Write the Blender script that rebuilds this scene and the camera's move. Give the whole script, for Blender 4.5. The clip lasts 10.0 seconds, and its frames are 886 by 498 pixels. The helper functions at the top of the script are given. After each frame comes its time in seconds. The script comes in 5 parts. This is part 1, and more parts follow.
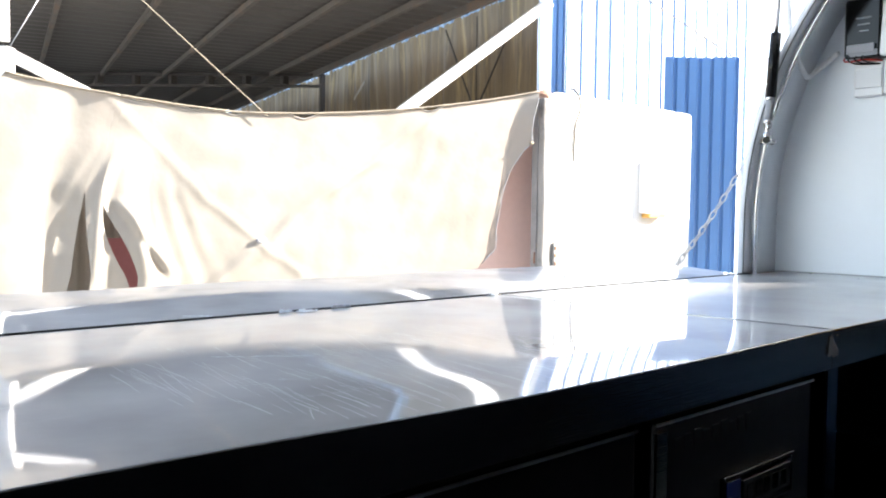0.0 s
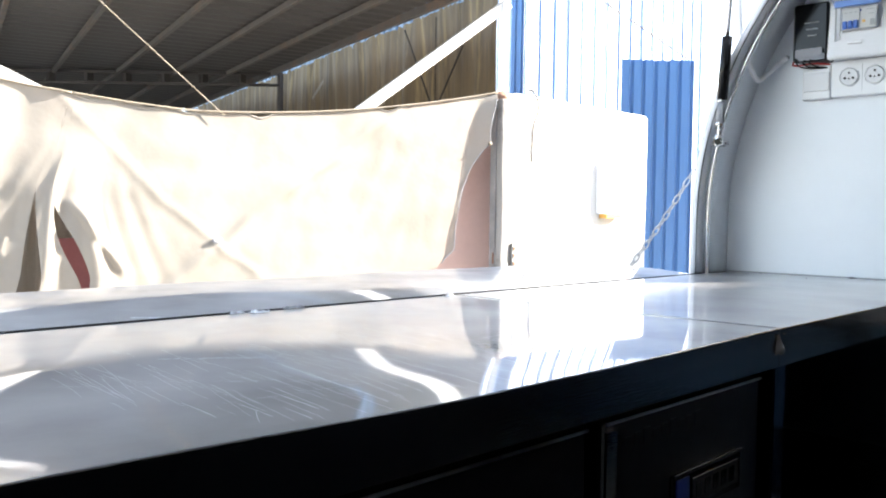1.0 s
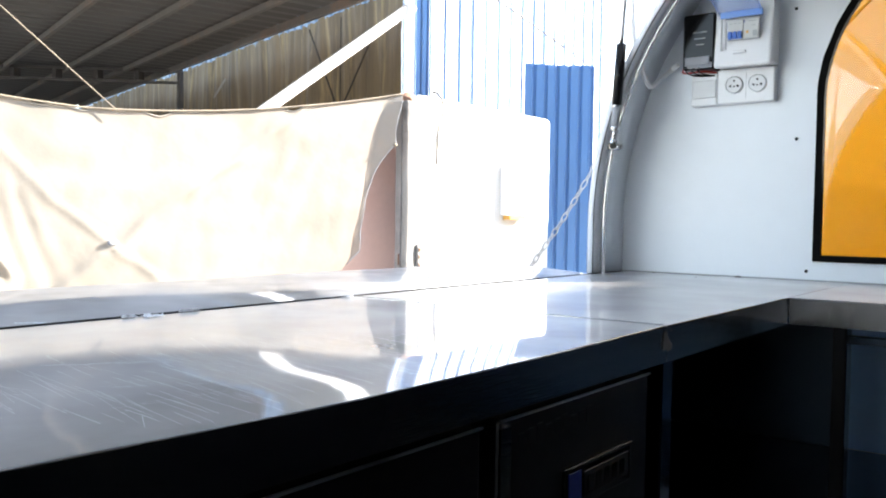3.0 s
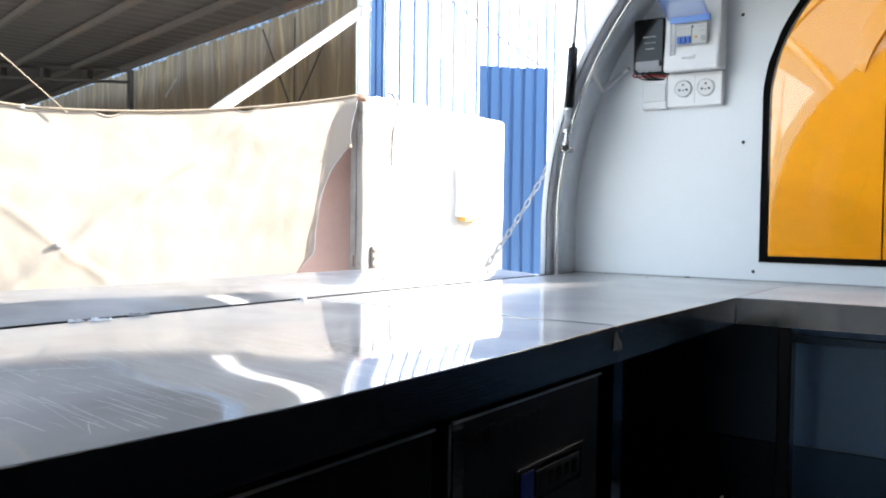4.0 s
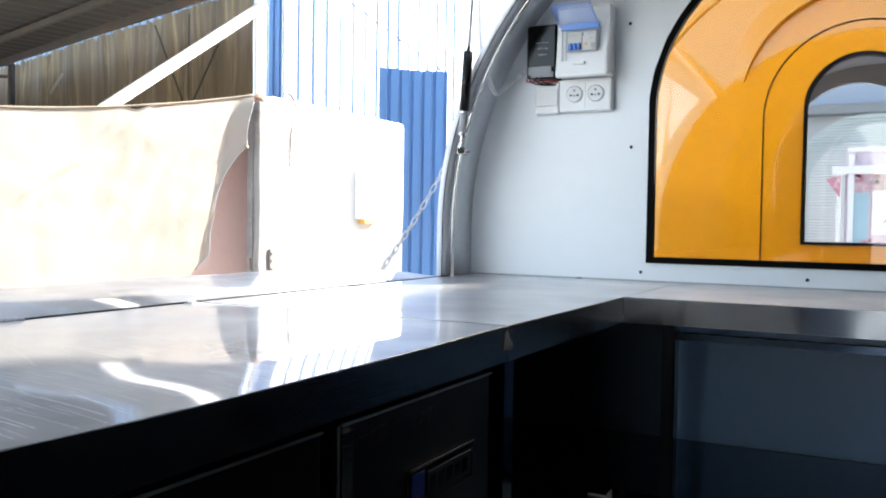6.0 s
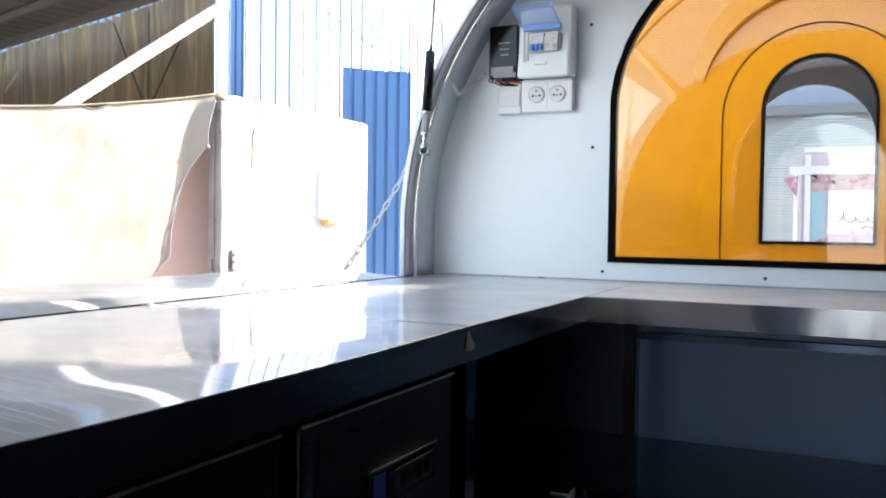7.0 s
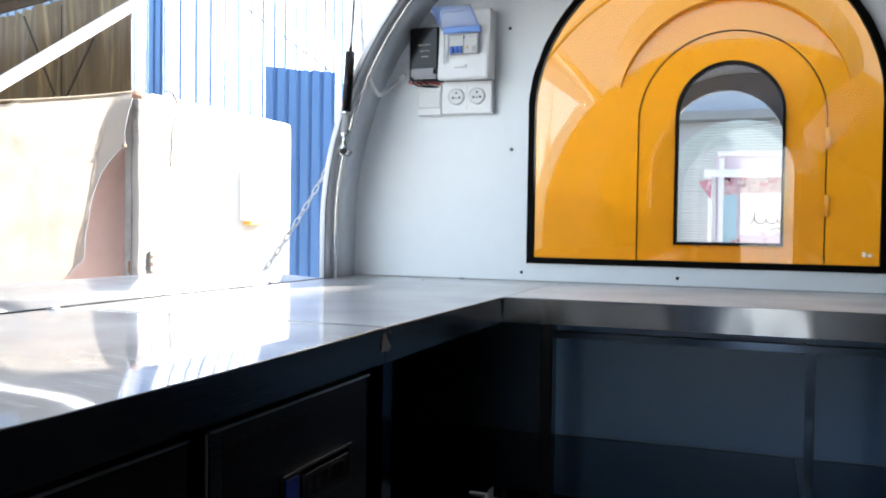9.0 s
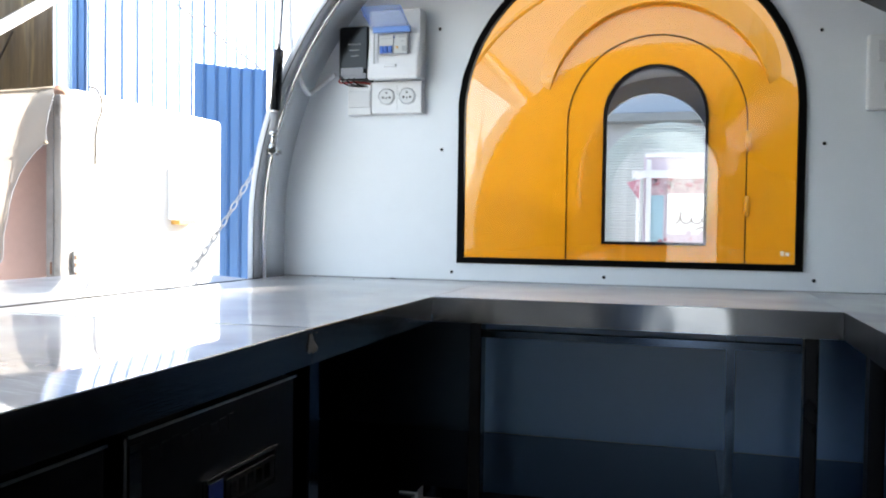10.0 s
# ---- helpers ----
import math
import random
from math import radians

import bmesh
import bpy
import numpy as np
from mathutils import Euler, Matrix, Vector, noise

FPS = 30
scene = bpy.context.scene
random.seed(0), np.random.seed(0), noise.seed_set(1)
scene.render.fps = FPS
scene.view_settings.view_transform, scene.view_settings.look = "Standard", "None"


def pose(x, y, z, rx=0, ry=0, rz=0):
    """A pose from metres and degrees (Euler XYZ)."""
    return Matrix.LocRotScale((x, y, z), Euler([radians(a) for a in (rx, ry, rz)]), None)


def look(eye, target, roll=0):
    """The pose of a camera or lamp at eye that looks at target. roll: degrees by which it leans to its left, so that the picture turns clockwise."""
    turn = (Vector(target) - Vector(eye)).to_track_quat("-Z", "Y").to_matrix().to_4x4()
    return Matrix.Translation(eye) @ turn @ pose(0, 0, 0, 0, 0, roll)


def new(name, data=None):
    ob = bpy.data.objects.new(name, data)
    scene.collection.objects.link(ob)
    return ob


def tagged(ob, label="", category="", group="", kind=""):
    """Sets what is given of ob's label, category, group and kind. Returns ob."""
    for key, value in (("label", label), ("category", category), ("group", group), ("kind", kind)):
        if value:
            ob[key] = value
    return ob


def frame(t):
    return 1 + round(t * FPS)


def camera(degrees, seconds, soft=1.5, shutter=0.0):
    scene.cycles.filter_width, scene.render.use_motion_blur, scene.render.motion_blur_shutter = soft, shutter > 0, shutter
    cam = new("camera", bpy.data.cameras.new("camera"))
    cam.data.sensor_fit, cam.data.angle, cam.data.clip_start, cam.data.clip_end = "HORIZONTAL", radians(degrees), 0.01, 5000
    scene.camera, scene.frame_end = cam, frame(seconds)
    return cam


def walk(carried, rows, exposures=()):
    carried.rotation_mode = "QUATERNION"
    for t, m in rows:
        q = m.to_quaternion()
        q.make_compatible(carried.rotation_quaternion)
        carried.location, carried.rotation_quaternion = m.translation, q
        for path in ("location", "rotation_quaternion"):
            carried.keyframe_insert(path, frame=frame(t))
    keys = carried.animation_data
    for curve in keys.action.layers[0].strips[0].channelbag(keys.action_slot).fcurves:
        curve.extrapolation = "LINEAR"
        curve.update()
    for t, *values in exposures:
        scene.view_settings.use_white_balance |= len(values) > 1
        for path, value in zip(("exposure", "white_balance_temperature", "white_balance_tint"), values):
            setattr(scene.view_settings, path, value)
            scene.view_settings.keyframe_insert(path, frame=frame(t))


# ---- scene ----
cam = camera(55.0, 10.0, soft=2.0)
PATH = [
    (0, (-0.098, 0.181, 1.011), (1.276, 1.632, 0.927), 0.7),
    (0.5, (-0.095, 0.179, 1.011), (1.311, 1.599, 0.928), 0.7),
    (1, (-0.092, 0.178, 1.011), (1.349, 1.562, 0.929), 0.8),
    (1.5, (-0.089, 0.177, 1.01), (1.393, 1.517, 0.929), 0.9),
    (2, (-0.088, 0.175, 1.011), (1.434, 1.47, 0.931), 0.8),
    (2.5, (-0.09, 0.171, 1.011), (1.463, 1.43, 0.933), 0.8),
    (4, (-0.09, 0.165, 1.012), (1.556, 1.3, 0.941), 0.8),
    (4.5, (-0.093, 0.162, 1.013), (1.58, 1.257, 0.944), 0.7),
    (5, (-0.093, 0.16, 1.012), (1.615, 1.2, 0.945), 0.8),
    (5.5, (-0.089, 0.158, 1.012), (1.649, 1.146, 0.949), 0.9),
    (6, (-0.085, 0.157, 1.011), (1.681, 1.093, 0.949), 0.9),
    (7.5, (-0.08, 0.153, 1.011), (1.738, 0.986, 0.951), 0.8),
    (8, (-0.085, 0.149, 1.011), (1.749, 0.945, 0.951), 0.9),
    (8.5, (-0.08, 0.147, 1.011), (1.777, 0.886, 0.953), 0.8),
    (9, (-0.077, 0.145, 1.011), (1.795, 0.847, 0.956), 0.8),
    (9.5, (-0.077, 0.14, 1.011), (1.816, 0.783, 0.957), 0.9),
    (10, (-0.077, 0.137, 1.012), (1.843, 0.692, 0.958), 0.8),
]
walk(cam, [(t, look(eye, target, roll)) for t, eye, target, roll in PATH], exposures=[(0, 2.55, 6900, 10), (5, 2.55, 6900, 10), (10, 2.62, 6900, 10)])

# ---- light ----
SUN = Vector((0.67, -0.55, 0.5)).normalized()
world = bpy.data.worlds.new("sky")
scene.world = world
world.use_nodes = True
wn = world.node_tree.nodes
sky = wn.new("ShaderNodeTexSky")
sky.sky_type, sky.sun_disc = "NISHITA", False
sky.sun_elevation = math.asin(SUN.z)
sky.sun_rotation = math.atan2(SUN.x, SUN.y)
wn["Background"].inputs["Strength"].default_value = 0.135
haze = wn.new("ShaderNodeHueSaturation")
haze.inputs["Saturation"].default_value = 0.75
world.node_tree.links.new(sky.outputs["Color"], haze.inputs["Color"])
world.node_tree.links.new(haze.outputs["Color"], wn["Background"].inputs["Color"])
sun_data = bpy.data.lights.new("sun", "SUN")
sun_data.energy, sun_data.angle, sun_data.color = 4.4, radians(0.5), (1.0, 0.95, 0.88)
sun = new("sun", sun_data)
sun.matrix_world = look(SUN * 30, (0, 0, 0))


# ---- materials ----
def material(name, color, rough=0.5, metal=0.0, spec=0.5, var=0.08, scale=6.0, bump=0.0, bump_scale=60.0,
             stretch=(1, 1, 1), rough_var=0.0, coat=0.0, island=0.0, stain=None, stain_amount=0.0, stain_scale=2.0):
    """A surface with colour variation at two scales, fine relief and optional stains."""
    m = bpy.data.materials.new(name)
    m.use_nodes = True
    n, l = m.node_tree.nodes, m.node_tree.links
    b = n["Principled BSDF"]
    b.inputs["Roughness"].default_value = rough
    b.inputs["Metallic"].default_value = metal
    b.inputs["Specular IOR Level"].default_value = spec
    b.inputs["Coat Weight"].default_value = coat
    b.inputs["Coat Roughness"].default_value = 0.04
    tc = n.new("ShaderNodeTexCoord")
    mp = n.new("ShaderNodeMapping")
    mp.inputs["Scale"].default_value = stretch
    l.new(tc.outputs["Object"], mp.inputs["Vector"])
    big = n.new("ShaderNodeTexNoise")
    big.inputs["Scale"].default_value, big.inputs["Detail"].default_value = scale, 5.0
    small = n.new("ShaderNodeTexNoise")
    small.inputs["Scale"].default_value, small.inputs["Detail"].default_value = scale * 12, 3.0
    l.new(mp.outputs["Vector"], big.inputs["Vector"])
    l.new(mp.outputs["Vector"], small.inputs["Vector"])
    mix = n.new("ShaderNodeMath")
    mix.operation = "MULTIPLY_ADD"
    l.new(small.outputs["Fac"], mix.inputs[0])
    mix.inputs[1].default_value = 0.4
    l.new(big.outputs["Fac"], mix.inputs[2])
    ramp = n.new("ShaderNodeMapRange")
    ramp.inputs["From Min"].default_value, ramp.inputs["From Max"].default_value = 0.4, 1.0
    ramp.inputs["To Min"].default_value, ramp.inputs["To Max"].default_value = 1 - var, 1 + var
    l.new(mix.outputs[0], ramp.inputs["Value"])
    hsv = n.new("ShaderNodeHueSaturation")
    hsv.inputs["Color"].default_value = (*color, 1)
    l.new(ramp.outputs["Result"], hsv.inputs["Value"])
    out = hsv.outputs["Color"]
    if island:
        geo = n.new("ShaderNodeObjectInfo")
        r2 = n.new("ShaderNodeMapRange")
        r2.inputs["To Min"].default_value, r2.inputs["To Max"].default_value = 1 - island, 1 + island
        l.new(geo.outputs["Random"], r2.inputs["Value"])
        h2 = n.new("ShaderNodeHueSaturation")
        l.new(out, h2.inputs["Color"])
        l.new(r2.outputs["Result"], h2.inputs["Value"])
        out = h2.outputs["Color"]
    if stain:
        st = n.new("ShaderNodeTexNoise")
        st.inputs["Scale"].default_value, st.inputs["Detail"].default_value = stain_scale, 8.0
        st.inputs["Roughness"].default_value = 0.65
        l.new(mp.outputs["Vector"], st.inputs["Vector"])
        sr = n.new("ShaderNodeMapRange")
        sr.inputs["From Min"].default_value, sr.inputs["From Max"].default_value = 0.52, 0.72
        sr.inputs["To Max"].default_value = stain_amount
        l.new(st.outputs["Fac"], sr.inputs["Value"])
        mx = n.new("ShaderNodeMix")
        mx.data_type = "RGBA"
        l.new(sr.outputs["Result"], mx.inputs["Factor"])
        l.new(out, mx.inputs["A"])
        mx.inputs["B"].default_value = (*stain, 1)
        out = mx.outputs["Result"]
    l.new(out, b.inputs["Base Color"])
    if rough_var:
        rr = n.new("ShaderNodeMapRange")
        rr.inputs["From Min"].default_value, rr.inputs["From Max"].default_value = 0.3, 0.75
        rr.inputs["To Min"].default_value, rr.inputs["To Max"].default_value = max(0.02, rough - rough_var), rough + rough_var
        l.new(big.outputs["Fac"], rr.inputs["Value"])
        l.new(rr.outputs["Result"], b.inputs["Roughness"])
    if bump:
        bt = n.new("ShaderNodeTexNoise")
        bt.inputs["Scale"].default_value, bt.inputs["Detail"].default_value = bump_scale, 4.0
        l.new(mp.outputs["Vector"], bt.inputs["Vector"])
        bp = n.new("ShaderNodeBump")
        bp.inputs["Strength"].default_value, bp.inputs["Distance"].default_value = bump, 0.01
        l.new(bt.outputs["Fac"], bp.inputs["Height"])
        l.new(bp.outputs["Normal"], b.inputs["Normal"])
    return m


def worktop_steel(name, haze_low, haze_high, tone=0.71):
    """Polished sheet steel: faint waves, brushed grain, long scratches and dull smears."""
    m = material(name, (tone * 0.72, tone * 0.73, tone * 0.75), rough=0.1, metal=1.0, var=0.04, scale=3.0)
    n, l = m.node_tree.nodes, m.node_tree.links
    b = n["Principled BSDF"]
    tc = n.new("ShaderNodeTexCoord")
    wave = n.new("ShaderNodeTexNoise")
    wave.inputs["Scale"].default_value, wave.inputs["Detail"].default_value = 5.0, 1.0
    l.new(tc.outputs["Object"], wave.inputs["Vector"])
    heights = []
    total = None
    for turn, size in ((0.35, 7.0), (-0.7, 10.0), (1.2, 6.0)):
        mp = n.new("ShaderNodeMapping")
        mp.inputs["Rotation"].default_value = (0, 0, turn)
        mp.inputs["Scale"].default_value = (1.0, 55.0, 1.0)
        l.new(tc.outputs["Object"], mp.inputs["Vector"])
        sc = n.new("ShaderNodeTexNoise")
        sc.inputs["Scale"].default_value, sc.inputs["Detail"].default_value = size, 2.0
        l.new(mp.outputs["Vector"], sc.inputs["Vector"])
        cut = n.new("ShaderNodeMapRange")
        cut.inputs["From Min"].default_value, cut.inputs["From Max"].default_value = 0.74, 0.8
        l.new(sc.outputs["Fac"], cut.inputs["Value"])
        heights.append(cut.outputs["Result"])
    for h in heights:
        if total is None:
            total = h
            continue
        ad = n.new("ShaderNodeMath")
        ad.operation = "MAXIMUM"
        l.new(total, ad.inputs[0])
        l.new(h, ad.inputs[1])
        total = ad.outputs[0]
    area = n.new("ShaderNodeTexNoise")
    area.inputs["Scale"].default_value, area.inputs["Detail"].default_value = 4.5, 9.0
    l.new(tc.outputs["Object"], area.inputs["Vector"])
    gate = n.new("ShaderNodeMapRange")
    gate.inputs["From Min"].default_value, gate.inputs["From Max"].default_value = 0.45, 0.65
    l.new(area.outputs["Fac"], gate.inputs["Value"])
    on = n.new("ShaderNodeMath")
    on.operation = "MULTIPLY"
    l.new(total, on.inputs[0])
    l.new(gate.outputs["Result"], on.inputs[1])
    ro = n.new("ShaderNodeMath")
    ro.operation = "MULTIPLY_ADD"
    l.new(on.outputs[0], ro.inputs[0])
    ro.inputs[1].default_value = 0.35
    sm = n.new("ShaderNodeMapRange")
    sm.inputs["From Min"].default_value, sm.inputs["From Max"].default_value = 0.35, 0.7
    sm.inputs["To Min"].default_value, sm.inputs["To Max"].default_value = 0.018, 0.055
    l.new(area.outputs["Fac"], sm.inputs["Value"])
    l.new(sm.outputs["Result"], ro.inputs[2])
    l.new(ro.outputs[0], b.inputs["Roughness"])
    bp = n.new("ShaderNodeBump")
    bp.inputs["Strength"].default_value, bp.inputs["Distance"].default_value = 0.034, 0.01
    l.new(wave.outputs["Fac"], bp.inputs["Height"])
    b2 = n.new("ShaderNodeBump")
    b2.inputs["Strength"].default_value, b2.inputs["Distance"].default_value = 0.25, 0.0006
    l.new(on.outputs[0], b2.inputs["Height"])
    l.new(bp.outputs["Normal"], b2.inputs["Normal"])
    l.new(b2.outputs["Normal"], b.inputs["Normal"])
    haze = n.new("ShaderNodeBsdfGlossy")
    haze.inputs["Color"].default_value = (tone, tone * 0.99, tone * 0.98, 1)
    haze.inputs["Roughness"].default_value = 0.5
    l.new(bp.outputs["Normal"], haze.inputs["Normal"])
    amount = n.new("ShaderNodeMath")
    amount.operation = "MULTIPLY_ADD"
    l.new(on.outputs[0], amount.inputs[0])
    amount.inputs[1].default_value = 0.35
    wear = n.new("ShaderNodeMapRange")
    wear.inputs["From Min"].default_value, wear.inputs["From Max"].default_value = 0.3, 0.75
    wear.inputs["To Min"].default_value, wear.inputs["To Max"].default_value = haze_low, haze_high
    l.new(area.outputs["Fac"], wear.inputs["Value"])
    l.new(wear.outputs["Result"], amount.inputs[2])
    both = n.new("ShaderNodeMixShader")
    l.new(amount.outputs[0], both.inputs[0])
    l.new(b.outputs[0], both.inputs[1])
    l.new(haze.outputs[0], both.inputs[2])
    l.new(both.outputs[0], n["Material Output"].inputs["Surface"])
    return m


def glass(name, tint=(1, 1, 1), rough=0.0, ior=1.45):
    m = bpy.data.materials.new(name)
    m.use_nodes = True
    n, l = m.node_tree.nodes, m.node_tree.links
    n.remove(n["Principled BSDF"])
    tr, gl, mx = n.new("ShaderNodeBsdfTransparent"), n.new("ShaderNodeBsdfGlossy"), n.new("ShaderNodeMixShader")
    fr = n.new("ShaderNodeFresnel")
    fr.inputs["IOR"].default_value = ior
    tr.inputs["Color"].default_value = (*tint, 1)
    gl.inputs["Roughness"].default_value = rough
    l.new(fr.outputs[0], mx.inputs[0])
    l.new(tr.outputs[0], mx.inputs[1])
    l.new(gl.outputs[0], mx.inputs[2])
    l.new(mx.outputs[0], n["Material Output"].inputs["Surface"])
    return m


STEEL = worktop_steel("worktop_steel", 0.26, 0.66, 0.73)
DULL_STEEL = worktop_steel("dull_worktop_steel", 0.4, 0.64, 0.76)
APRON = material("brushed_steel", (0.36, 0.36, 0.36), rough=0.15, metal=1.0, var=0.1, scale=5, stretch=(1, 1, 30), bump=0.05, bump_scale=30)
APRON_SOFT = material("satin_steel", (0.3, 0.32, 0.35), rough=0.15, metal=1.0, var=0.05, scale=5, stretch=(1, 3, 1))
grain = APRON_SOFT.node_tree.nodes
grain["Principled BSDF"].inputs["Anisotropic"].default_value = 0.9
across = grain.new("ShaderNodeCombineXYZ")
across.inputs["Z"].default_value = 1.0
APRON_SOFT.node_tree.links.new(across.outputs[0], grain["Principled BSDF"].inputs["Tangent"])
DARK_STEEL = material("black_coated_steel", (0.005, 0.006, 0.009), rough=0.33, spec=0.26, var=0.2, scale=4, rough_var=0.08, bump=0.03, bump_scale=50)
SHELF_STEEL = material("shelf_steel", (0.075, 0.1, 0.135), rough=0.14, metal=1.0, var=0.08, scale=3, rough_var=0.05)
WHITE = material("white_panel", (0.83, 0.87, 0.92), rough=0.32, var=0.025, scale=2.5, bump=0.04, bump_scale=14)
PALE_GREY = material("grey_panel", (0.42, 0.45, 0.5), rough=0.4, var=0.04, scale=3)
# dark blue that carries the shade of the corner under the worktop
CORNER_SHADE = material("corner_shade_blue", (0.045, 0.07, 0.11), rough=0.35, var=0.06, scale=3)
DOOR_BLUE = material("blue_grey_door", (0.1, 0.15, 0.23), rough=0.35, var=0.06, scale=3)
# blue tint in place of the cool light under the worktop
COOL_LIGHT = material("cool_light_blue", (0.37, 0.59, 0.93), rough=0.3, var=0.04, scale=2)
TRIM = material("aluminium_trim", (0.72, 0.73, 0.75), rough=0.28, metal=1.0, var=0.06, scale=8)
GREY_TRIM = material("grey_trim", (0.3, 0.31, 0.34), rough=0.5, var=0.12, scale=12)
BEAD = material("bright_bead", (0.93, 0.93, 0.95), rough=0.22, metal=1.0, var=0.03, scale=20)
PALE_TRIM = material("pale_grey_trim", (0.66, 0.68, 0.73), rough=0.4, var=0.08, scale=12)
RUBBER = material("black_rubber", (0.003, 0.003, 0.003), rough=0.7, spec=0.06, var=0.3, scale=20, bump=0.2, bump_scale=90)
BLACK = material("black_plastic", (0.005, 0.005, 0.006), rough=0.14, spec=0.22, var=0.2, scale=20)
PLASTIC = material("white_plastic", (0.8, 0.81, 0.83), rough=0.3, var=0.015, scale=10)
SOCKET = material("socket_plastic", (0.7, 0.71, 0.73), rough=0.35, var=0.02, scale=10)
HOLE = material("dark_hole", (0.01, 0.01, 0.01), rough=0.8, var=0.1)
BLUE_PLASTIC = material("blue_switch", (0.02, 0.12, 0.5), rough=0.35, var=0.05)
BLUE_LABEL = material("dark_blue_label", (0.008, 0.03, 0.2), rough=0.4, var=0.1)
LABEL = material("grey_label", (0.55, 0.56, 0.55), rough=0.5, var=0.05)
INK = material("pale_ink", (0.35, 0.36, 0.37), rough=0.6, var=0.05)
CHROME = material("chrome", (0.75, 0.75, 0.76), rough=0.12, metal=1.0, var=0.05)
ZINC = material("zinc_chain", (0.55, 0.56, 0.58), rough=0.35, metal=1.0, var=0.15, scale=40)
RED = material("red_wire", (0.45, 0.02, 0.02), rough=0.4, var=0.1)
CABLE = material("white_cable", (0.82, 0.83, 0.85), rough=0.45, var=0.05)
FLOOR = material("trailer_floor", (0.04, 0.042, 0.045), rough=0.5, var=0.2, scale=5, bump=0.2, bump_scale=40)
FILM = material("protective_film", (0.8, 0.84, 0.9), rough=0.25, var=0.15, scale=30, bump=0.5, bump_scale=80)
TAPE = material("grey_tape", (0.26, 0.26, 0.265), rough=0.14, var=0.2, scale=30)
SCUFF = material("scuffed_steel", (0.68, 0.7, 0.73), rough=0.34, metal=1.0, var=0.1, scale=40)
YELLOW = material("yellow_gloss", (0.56, 0.262, 0.012), rough=0.05, spec=0.5, var=0.03, scale=1)
TARP = material("cream_tarpaulin", (0.285, 0.266, 0.238), rough=0.75, var=0.07, scale=1.6, bump=0.35, bump_scale=9, stain=(0.33, 0.265, 0.23), stain_amount=0.5, stain_scale=1.1)
tn, tl = TARP.node_tree.nodes, TARP.node_tree.links
through_cloth, cloth_mix = tn.new("ShaderNodeBsdfTranslucent"), tn.new("ShaderNodeMixShader")
through_cloth.inputs["Color"].default_value = (0.5, 0.42, 0.36, 1)
cloth_mix.inputs[0].default_value = 0.16
tl.new(tn["Principled BSDF"].outputs[0], cloth_mix.inputs[1])
tl.new(through_cloth.outputs[0], cloth_mix.inputs[2])
tl.new(cloth_mix.outputs[0], tn["Material Output"].inputs["Surface"])
RED_BOARD = material("dull_red_board", (0.25, 0.09, 0.1), rough=0.6, var=0.15, scale=3)
PINK = material("pink_panel", (0.62, 0.46, 0.43), rough=0.6, var=0.08, scale=2, stain=(0.45, 0.3, 0.28), stain_amount=0.4)
WHITE_STEEL = material("white_painted_steel", (0.78, 0.78, 0.78), rough=0.45, var=0.06, scale=6, stain=(0.5, 0.42, 0.36), stain_amount=0.3, stain_scale=5)
GREY_RENDER = material("grey_render", (0.5, 0.49, 0.47), rough=0.85, var=0.1, scale=1.5, bump=0.3, bump_scale=20)
FLAKED = material("flaking_whitewash", (0.26, 0.255, 0.25), rough=0.8, var=0.1, scale=6, bump=0.4, bump_scale=30, stain=(0.1, 0.095, 0.095), stain_amount=0.85, stain_scale=7)
RUST_PALE = material("pale_rust", (0.34, 0.2, 0.14), rough=0.8, var=0.3, scale=14)
GREY_POST = material("weathered_grey_post", (0.2, 0.2, 0.21), rough=0.6, var=0.2, scale=5, stain=(0.3, 0.3, 0.31), stain_amount=0.6, stain_scale=7)
RUST = material("rust", (0.17, 0.085, 0.05), rough=0.8, var=0.3, scale=14)
ROOF_SHEET = material("roof_sheet", (0.1, 0.094, 0.09), rough=0.6, var=0.12, scale=1.2, stain=(0.1, 0.09, 0.08), stain_amount=0.5, stain_scale=0.8)
PURLIN = material("purlin_paint", (0.13, 0.12, 0.11), rough=0.6, var=0.15, scale=4, stain=(0.25, 0.14, 0.08), stain_amount=0.6, stain_scale=3)
# the golden streaks put light shining through the cloth into its colour
BROWN_SHEET = material("brown_sheet", (0.105, 0.072, 0.036), rough=0.65, var=0.45, scale=1.2, stretch=(5, 5, 0.35), stain=(0.3, 0.215, 0.09), stain_amount=0.85, stain_scale=2.2)
DARK_WOOD = material("dark_pole_wood", (0.035, 0.026, 0.018), rough=0.8, var=0.2, scale=10)
WHITEWASH = material("whitewashed_wall", (0.72, 0.72, 0.7), rough=0.8, var=0.05, scale=3, bump=0.3, bump_scale=25)
# the hall's sheet as it looks in shadow, with the shade in the colour
SHADED_BLUE = material("shaded_blue", (0.072, 0.182, 0.4), rough=0.35, var=0.08, scale=1.5, stretch=(3, 3, 0.5))
# darker copy of the hall's sheet; the side's shade is in the colour
SIDE_SHADE_BLUE = material("side_shade_blue", (0.14, 0.235, 0.37), rough=0.45, var=0.15, scale=1.5, stretch=(3, 3, 0.4))
# paler copy of the same blue sheet, bleached for full sun
SUNLIT_BLUE = material("sunlit_blue", (0.41, 0.49, 0.63), rough=0.45, var=0.05, scale=1.5)
GROUND = material("concrete_ground", (0.53, 0.52, 0.49), rough=0.9, var=0.2, scale=0.8, bump=0.4, bump_scale=20, stain=(0.18, 0.17, 0.16), stain_amount=0.6)
ROPE = material("pale_rope", (0.22, 0.19, 0.15), rough=0.8, var=0.15, scale=40)
